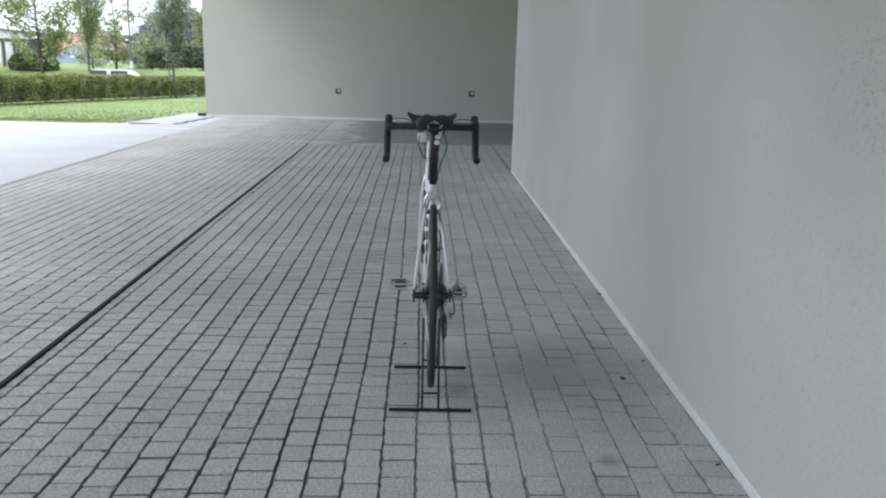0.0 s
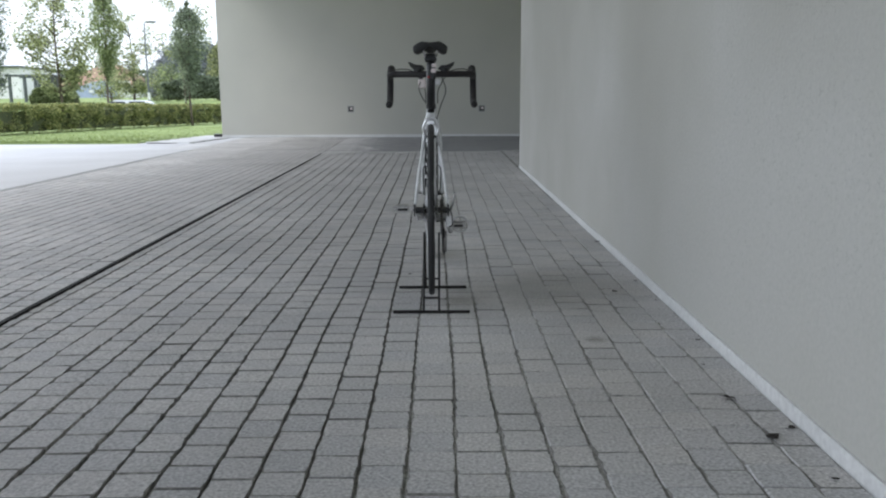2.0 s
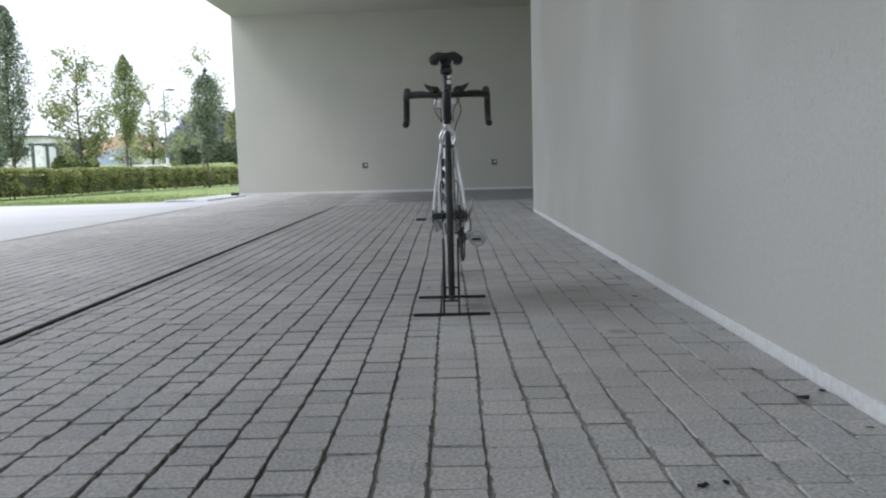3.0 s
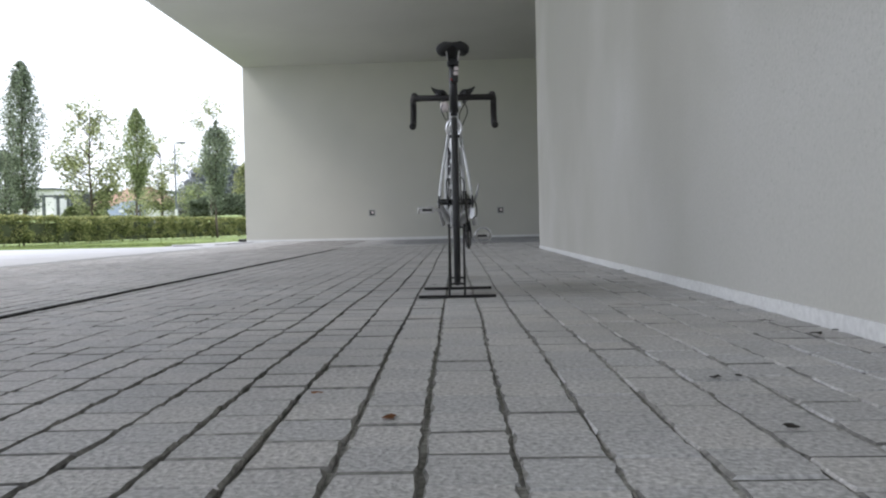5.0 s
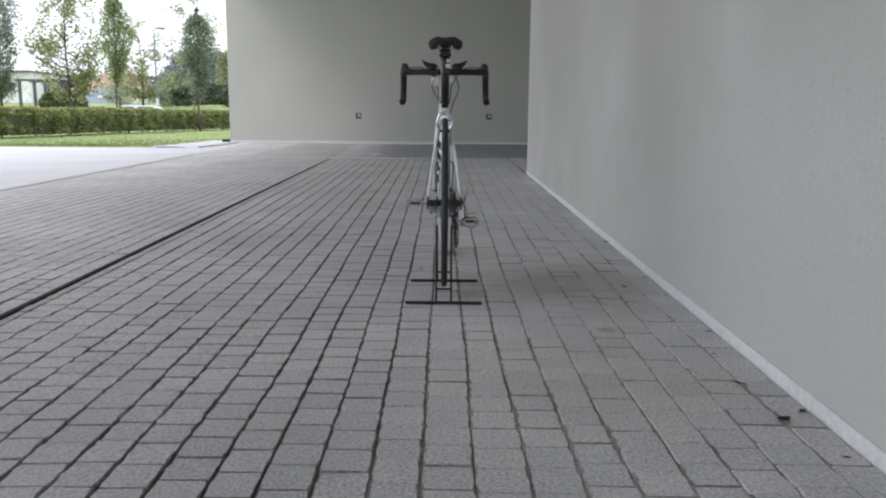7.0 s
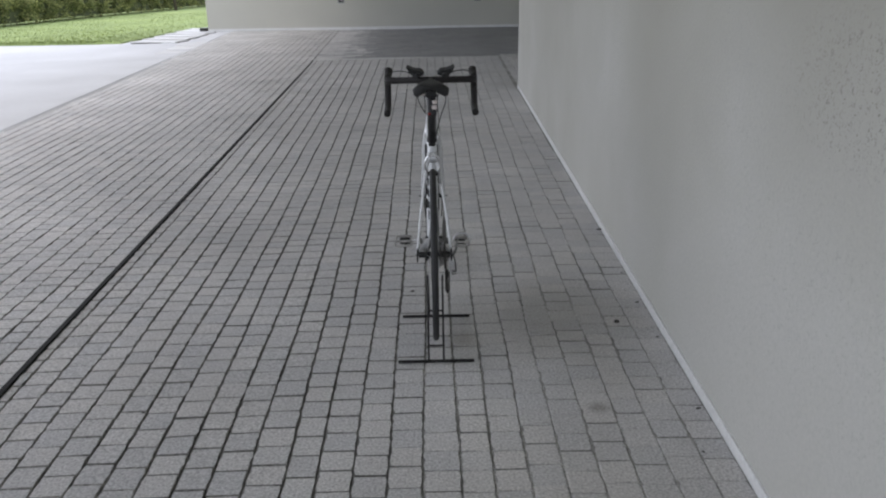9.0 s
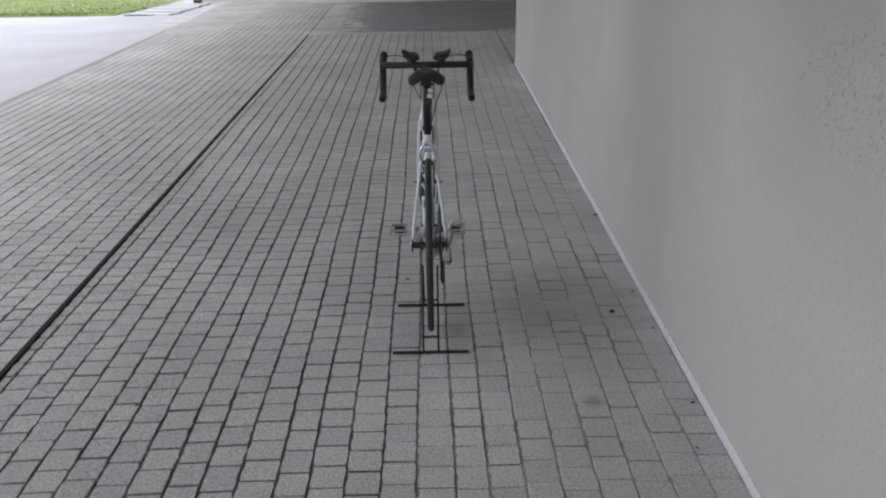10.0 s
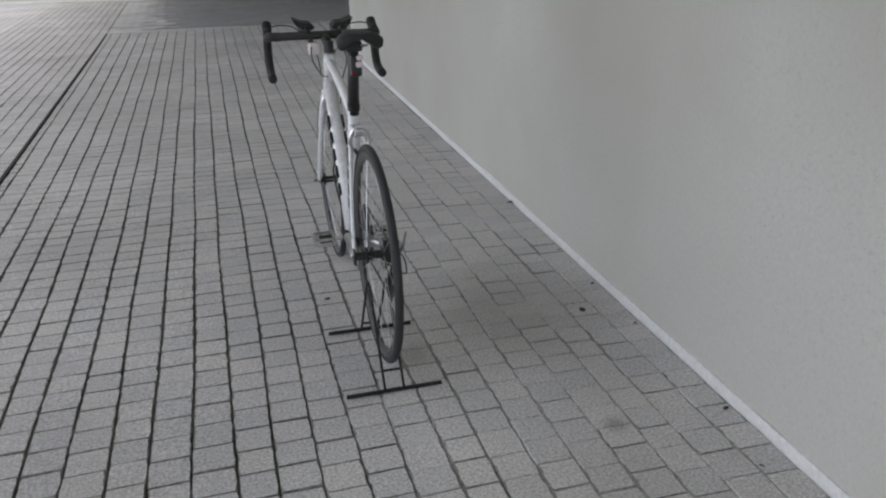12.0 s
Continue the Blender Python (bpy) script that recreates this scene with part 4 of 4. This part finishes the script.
# ---------------------------------------------------------------- distance


def house():
    t = thing("house", pose(-41.53, 86, 2.65), "low white house with red clay hipped roof", "house")
    bm = bmesh.new()
    box(bm, (0, 3, 0.9), (8.4, 6, 2.0), 0.02)
    part("wall", bm, M_WHITEW, t)
    bm = bmesh.new()
    vs = [bm.verts.new(p) for p in ((-4.6, -0.5, 1.7), (4.0, -0.5, 1.7), (4.0, 6.5, 1.7), (-4.6, 6.5, 1.7), (-1.6, 3, 4.0), (1.2, 3, 4.0), (-4.6, -0.5, 1.55), (4.0, -0.5, 1.55), (4.0, 6.5, 1.55), (-4.6, 6.5, 1.55))]
    for f in ((0, 1, 5, 4), (1, 2, 5), (2, 3, 4, 5), (3, 0, 4), (6, 7, 1, 0), (7, 8, 2, 1), (8, 9, 3, 2), (9, 6, 0, 3), (9, 8, 7, 6)):
        bm.faces.new([vs[i] for i in f])
    roof = part("roof", bm, M_ROOF, t)
    bm = bmesh.new()
    box(bm, (-1.2, 2.6, 4.2), (0.5, 0.5, 1.0), 0.02)
    part("chimney", bm, M_WHITEW, roof)
    for x in (-2.9, 2.9):
        w = new("window")
        w.parent = t
        bm = bmesh.new()
        box(bm, (x, -0.01, 1.0), (1.1, 0.08, 1.0), 0.01)
        part("frame", bm, M_WOODD, w)
        bm = bmesh.new()
        box(bm, (x, -0.04, 1.0), (0.95, 0.06, 0.85))
        part("pane", bm, M_GLASS, w)


house()

kiosk = thing("kiosk", pose(-38.79, 79.5, 2.6), "small kiosk with rounded blue panel and white end", "kiosk")
bm = bmesh.new()
prof = [(-2.9, 0.0), (1.9, 0.0), (1.9, 1.75), (0.6, 1.9), (-0.8, 1.75), (-1.9, 1.3), (-2.6, 0.7)]
lo = [bm.verts.new((x, 0, z)) for x, z in prof]
hi = [bm.verts.new((x, 1.8, z)) for x, z in prof]
bm.faces.new(lo), bm.faces.new(hi[::-1])
for i in range(len(prof)):
    j = (i + 1) % len(prof)
    bm.faces.new((lo[j], lo[i], hi[i], hi[j]))
part("blue_panel", bm, M_BLUE, kiosk)
bm = bmesh.new()
box(bm, (2.3, 0.9, 0.9), (0.75, 1.9, 1.9), 0.03)
part("white_end", bm, M_WHITEW, kiosk)
for x, z, w in ((-0.9, 0.75, 0.5), (0.0, 0.72, 0.9), (1.1, 0.72, 0.9)):
    bm = bmesh.new()
    box(bm, (x, -0.02, z), (w, 0.05, 0.28), 0.01)
    part("sign_bar", bm, M_WHITEW if x < 0 else M_BOXD, kiosk)

perg = thing("pergola", pose(-36.98, 60, lawn_z(-36, 60)), "dark timber pergola with square posts", "pergola")
for i, x in enumerate((0.0, 1.25, 2.15, 2.9, 3.6)):
    for y in (0, 2.2):
        bm = bmesh.new()
        box(bm, (x, y, 1.05), (0.2, 0.2, 2.3), 0.015)
        part("post", bm, M_WOODD, perg)
for y in (0, 2.2):
    bm = bmesh.new()
    box(bm, (1.8, y, 2.10), (4.4, 0.14, 0.10), 0.01)
    part("beam", bm, M_WOODD, perg)
for i in range(10):
    bm = bmesh.new()
    box(bm, (-0.2 + 0.45 * i, 1.1, 2.19), (0.07, 2.9, 0.08), 0.01)
    part("rafter", bm, M_WOODD, perg)

hall = thing("hall", pose(-49.97, 76, 2.5), "long white flat-roofed hall far off", "building")
bm = bmesh.new()
box(bm, (0, 3, 1.6), (9.4, 6, 3.2), 0.03)
part("wall", bm, M_WHITEW, hall)
bm = bmesh.new()
box(bm, (0, 2.9, 3.28), (9.8, 6.6, 0.18), 0.02)
part("roof", bm, M_WOODD, hall)
for x in (2.6, 0.2, -2.2):
    w = new("window")
    w.parent = hall
    bm = bmesh.new()
    box(bm, (x, -0.02, 1.7), (0.9, 0.1, 0.9), 0.02)
    part("frame", bm, M_WOODD, w)
    bm = bmesh.new()
    box(bm, (x, -0.05, 1.7), (0.75, 0.08, 0.75))
    part("pane", bm, M_GLASS, w)

lp = thing("street_lamp", pose(-22.23, 52, lawn_z(-21.9, 52) - 0.03), "tall slim grey street lamp with flat head", "street lamp")
bm = bmesh.new()
sweep(bm, [(0, 0, 0), (0, 0, 1.2), (0, 0, 6.25)], [0.09, 0.07, 0.045], 10)
part("pole", bm, M_WOODD, lp, smooth=True)
bm = bmesh.new()
sweep(bm, curve([(0, 0, 6.15), (0.1, 0, 6.3), (0.45, 0, 6.35)], 4), 0.03, 8)
part("arm", bm, M_WOODD, lp, smooth=True)
bm = bmesh.new()
box(bm, (0.55, 0, 6.33), (0.6, 0.26, 0.12), 0.05)
part("head", bm, M_WOODD, lp)
bm = bmesh.new()
lathe(bm, [(0.08, 0), (0.10, 0), (0.10, 0.5), (0.08, 0.5)], (0, 0, 0.95), 12, "z")
part("sticker", bm, M_WHITEW, lp, "white band round the pole")

car = thing("car", pose(-20.6, 46.0, lawn_z(-20.6, 46.0) - 0.03), "silver parked car mostly hidden by the hedge", "car")
bm = bmesh.new()
side = [(-2.1, 0.35), (2.1, 0.35), (2.15, 0.75), (1.3, 0.92), (0.6, 1.42), (-1.1, 1.46), (-1.9, 0.98), (-2.15, 0.8)]
lo = [bm.verts.new((x, -0.85 + (0.12 if z > 1.2 else 0), z)) for x, z in side]
hi = [bm.verts.new((x, 0.85 - (0.12 if z > 1.2 else 0), z)) for x, z in side]
bm.faces.new(lo), bm.faces.new(hi[::-1])
for i in range(len(side)):
    j = (i + 1) % len(side)
    bm.faces.new((lo[j], lo[i], hi[i], hi[j]))
bmesh.ops.bevel(bm, geom=bm.edges[:], offset=0.05, segments=2, affect="EDGES")
part("body", bm, M_CAR, car)
for x0, x1 in ((-1.55, -0.35), (-0.25, 0.95)):
    bm = bmesh.new()
    box(bm, ((x0 + x1) / 2, -0.80, 1.17), ((x1 - x0) * 0.85, 0.06, 0.34), 0.02)
    part("side_window", bm, M_GLASS, car)
for x in (-1.35, 1.35):
    for y in (-0.78, 0.78):
        w = new("wheel")
        w.parent, w.location = car, (x, y, 0.32)
        w.rotation_euler = (0, 0, math.pi / 2)
        bm = bmesh.new()
        lathe(bm, [(0.2, -0.1), (0.32, -0.1), (0.32, 0.1), (0.2, 0.1)], n=20)
        part("tyre", bm, M_TYRE, w)
        bm = bmesh.new()
        lathe(bm, [(0.02, -0.09), (0.205, -0.09), (0.205, 0.09), (0.02, 0.09)], n=20)
        part("rim", bm, M_ALU, w)

# ---------------------------------------------------------------- paving
floor = thing("floor", pose(0, 0, 0), "grey concrete block paving laid in straight columns", "paving", kind="structure")
xs = [-9.0, -5.2, -4.6, -4, -3.4, -2.8, -2.2, -1.9, -1.6, -1.3, -1.0, -0.7, -0.3, -0.1, 0.05, 0.3, WALL_X + 0.02]
V, Fc = [], []
ys = [-7.2, 9.0, 11.0, 13.0, 15.0, 17.0, 19.0, BACK_Y]
for y in ys:
    for i, x in enumerate(xs):
        lim = paving_edge_x(y)
        xx = max(x, lim)
        V.append((xx, y, floor_z(xx, y) - (0.013 if xx < -0.3 else 0.011 if xx < -0.15 else 0.007 if xx < 0.02 else 0.0055 if xx < 0.2 else 0.0038)))
Fd = []
for j in range(len(ys) - 1):
    for i in range(len(xs) - 1):
        a = j * len(xs) + i
        (Fd if i >= len(xs) - 4 else Fc).append((a, a + 1, a + 1 + len(xs), a + len(xs)))
raw("joint_bed", V, Fc, M_JOINT, floor, "dark sandy joints between the blocks")
raw("sand_filling", V, Fd, M_SAND, floor, "pale sand filling the joints")

rp = random.Random(21)


def block_ring(w, l, rng):
    """Offsets round one worn block, with three points on each long side: base, shoulder and top rings."""
    out = []
    spots = ((-1, -1), (1, -1), (1, -0.5), (1, 0), (1, 0.5), (1, 1), (-1, 1), (-1, 0.5), (-1, 0), (-1, -0.5))
    j, k = [], []
    for sx, sy in spots:
        corner = abs(sy) == 1
        j.append((rng.gauss(0, 0.0006 if corner else 0.0011), rng.gauss(0, 0.0007)))
        k.append((rng.gauss(0, 0.0011 if corner else 0.0014), rng.gauss(0, 0.0008)))
    for ring, (ix, iy, z) in enumerate(((0.0, 0.0, -0.03), (0.0, 0.0, -0.0036), (0.0024, 0.0020, 0.0))):
        for (sx, sy), (jx, jy), (kx, ky) in zip(spots, j, k):
            worn = (0.0010 if ring < 2 else 0.0018) if abs(sy) == 1 else 0.0
            out.append((sx * (w / 2 - ix - worn) + jx + (kx if ring == 2 else 0), sy * (l / 2 - iy) + jy + (ky if ring == 2 else 0), z))
    return out


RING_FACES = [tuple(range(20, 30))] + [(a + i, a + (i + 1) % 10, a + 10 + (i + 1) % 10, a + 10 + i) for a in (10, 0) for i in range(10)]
# 1 marks edge faces painted dark with joint dirt and shade
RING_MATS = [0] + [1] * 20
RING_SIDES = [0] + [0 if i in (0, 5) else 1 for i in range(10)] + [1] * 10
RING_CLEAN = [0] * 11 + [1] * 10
shapes = []
for i in range(9):
    me = bpy.data.meshes.new("paving_block")
    me.from_pydata(block_ring(0.1, 0.1, rp), [], RING_FACES)
    me.materials.append(M_PAVER), me.materials.append(M_DIRT_SHADE)
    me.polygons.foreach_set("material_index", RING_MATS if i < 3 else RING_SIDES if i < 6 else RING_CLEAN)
    shapes.append(me)

JV, JF, JM = [], [], []


def lay(xc, yc, w, l, yaw, z, single):
    worn = xc + rp.gauss(0, 0.12)
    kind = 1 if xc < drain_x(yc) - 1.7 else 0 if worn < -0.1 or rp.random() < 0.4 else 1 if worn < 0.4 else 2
    tx, ty = rp.gauss(0, 0.0055), rp.gauss(0, 0.0055)
    z += rp.gauss(0, 0.0007)
    if single:
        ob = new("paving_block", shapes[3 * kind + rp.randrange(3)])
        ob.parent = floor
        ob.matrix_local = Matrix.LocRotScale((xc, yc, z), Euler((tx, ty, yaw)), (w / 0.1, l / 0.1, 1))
        return
    k = len(JV)
    c, s = math.cos(yaw), math.sin(yaw)
    for x, y, dz in block_ring(w, l, rp):
        JV.append((xc + x * c - y * s, yc + x * s + y * c, z + dz - x * ty + y * tx))
    JF.extend(tuple(k + i for i in f) for f in RING_FACES)
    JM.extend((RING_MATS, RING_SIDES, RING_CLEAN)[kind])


def columns(x_a, x_b, n, y0, y1, extra=0, cut=0.0):
    """Blocks in n columns between two lines x_a(y) and x_b(y); the joints wander a little, each column has its own shift, and the first is cut short."""
    phase = [rp.uniform(0, 6.28) for _ in range(n + extra + 1)]

    def joint(i, y):
        wa, wb = x_a(y), x_b(y)
        p = phase[i]
        return wb - (wb - wa) * (n - i) / (n - cut) + 0.0038 * math.sin(y * 1.3 + p) + 0.0022 * math.sin(y * 4.7 + 2 * p)

    for i in range(n + extra):
        y = y0 - rp.uniform(0, 0.1)
        while y < y1:
            l = rp.gauss(0.0990, 0.0033)
            yc = y + l / 2
            gap = (0.0054 if joint(i, yc) < drain_x(yc) else 0.0082 if joint(i, yc) < -0.75 else 0.0064 if joint(i, yc) < -0.4 else 0.0050 if joint(i, yc) < 0.1 else 0.0042) + 0.0020 * math.sin(yc * 2.1 + phase[i])
            lo = joint(i, yc) + gap / 2 + rp.gauss(0, 0.0004)
            hi = joint(i + 1, yc) - gap / 2 + rp.gauss(0, 0.0004)
            lo, hi = max(lo, x_a(yc) + 0.003), min(hi, WALL_X - 0.010)
            yaw = -math.atan((joint(i, yc + 0.06) - joint(i, yc - 0.06)) / 0.12)
            if hi - lo > 0.02:
                xc = (lo + hi) / 2
                lay(xc, yc, hi - lo, l, yaw, floor_z(xc, yc), -0.52 < xc < 0.92 and -1.75 < yc < 0.42)
            y += l + max(0.001, rp.gauss(0.0042 if lo < -0.15 else 0.0034, 0.0014))


columns(lambda y: drain_x(y) + 0.0105, lambda y: 0.822 - 0.006 * y, 23, -7.0, LINE_Y - 0.08, 1, 0.55)
columns(lambda y: paving_edge_x(y), lambda y: drain_x(y) - 0.0105, 22, -7.0, BACK_Y - 0.05)
WALL_SAVE, WALL_X = WALL_X, 8.0
columns(lambda y: 0.95, lambda y: 8.0, 66, WALL_END + 0.02, LINE_Y + 0.3)
WALL_X = WALL_SAVE
raw("joint_bed", [(0.9, WALL_END, -0.012), (8, WALL_END, -0.012), (8, BACK_Y, -0.012), (0.9, BACK_Y, -0.012)], [(0, 1, 2, 3)], M_JOINT, floor)
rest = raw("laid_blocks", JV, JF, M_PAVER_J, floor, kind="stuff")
rest.data.materials.append(M_DIRT_SHADE)
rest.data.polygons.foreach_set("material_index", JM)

# pale border slabs between the blocks and the asphalt
border = thing("paving_border", pose(0, 0, 0), "pale concrete border slabs beside the asphalt path", "border", kind="structure")


def slab(parent, x, y, z, w, l, yaw):
    me = slab_meshes.get((w, l))
    if me is None:
        b = bmesh.new()
        box(b, (0, 0, -0.03), (w, l, 0.06))
        bmesh.ops.bevel(b, geom=b.edges[:], offset=0.004, segments=1, affect="EDGES")
        me = bpy.data.meshes.new("slab")
        b.to_mesh(me)
        b.free()
        me.materials.append(M_SLAB)
        slab_meshes[(w, l)] = me
    ob = new("slab", me)
    ob.parent = parent
    ob.matrix_local = pose(x, y, z, rp.gauss(0, 0.15), rp.gauss(0, 0.15), yaw)


slab_meshes = {}
y = -7.0
while y < 16.6:
    slab(border, paving_edge_x(y + 0.5) - 0.314, y + 0.5, floor_z(-6, y + 0.5) + 0.002, 0.62, 0.992, math.degrees(math.atan(0.13)))
    y += 1.0
# stepped slabs between the wall's end and the grass
landing = thing("slab_path", pose(0, 0, 0), "pale stone slabs with dark gaps beside the lawn corner", "slab path", kind="structure")
bm = bmesh.new()
box(bm, (-7.7, 20.0, 0.012), (1.2, 6.0, 0.06), 0.005, Euler((0, 0, radians(4))).to_matrix())
part("soil_bed", bm, M_JOINT, landing, "dark soil in the gaps")
for i in range(6):
    slab(landing, -7.52 - 0.07 * i, 17.4 + 1.03 * i, 0.06 + 0.003 * i, 1.3 - 0.02 * (i % 2), 0.66, -12 + 3 * (i % 3))


# back field, darker blocks laid across, mixed with pale ones to paint the light gaining towards the open side
dark, pale = ([], [], []), ([], [], [])
y = LINE_Y + 0.12
while y < BACK_Y - 0.02:
    x = drain_x(y) - 0.004
    l = rp.uniform(0.1, 0.2)
    while x < 7.9:
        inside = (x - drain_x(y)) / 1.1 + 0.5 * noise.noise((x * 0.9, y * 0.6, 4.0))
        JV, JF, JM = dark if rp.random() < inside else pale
        lay(x + l / 2, y + 0.05, l - 0.004, 0.097, 0, floor_z(x, y), False)
        x += l
        l = 0.2
    y += 0.101
back = thing("floor_back", pose(0, 0, 0), "dark smooth paving at the back of the passage", "paving", kind="structure")
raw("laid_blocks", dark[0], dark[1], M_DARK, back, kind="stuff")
raw("pale_blocks", pale[0], pale[1], M_PAVER_J, back, "pale blocks towards the open side", kind="stuff")
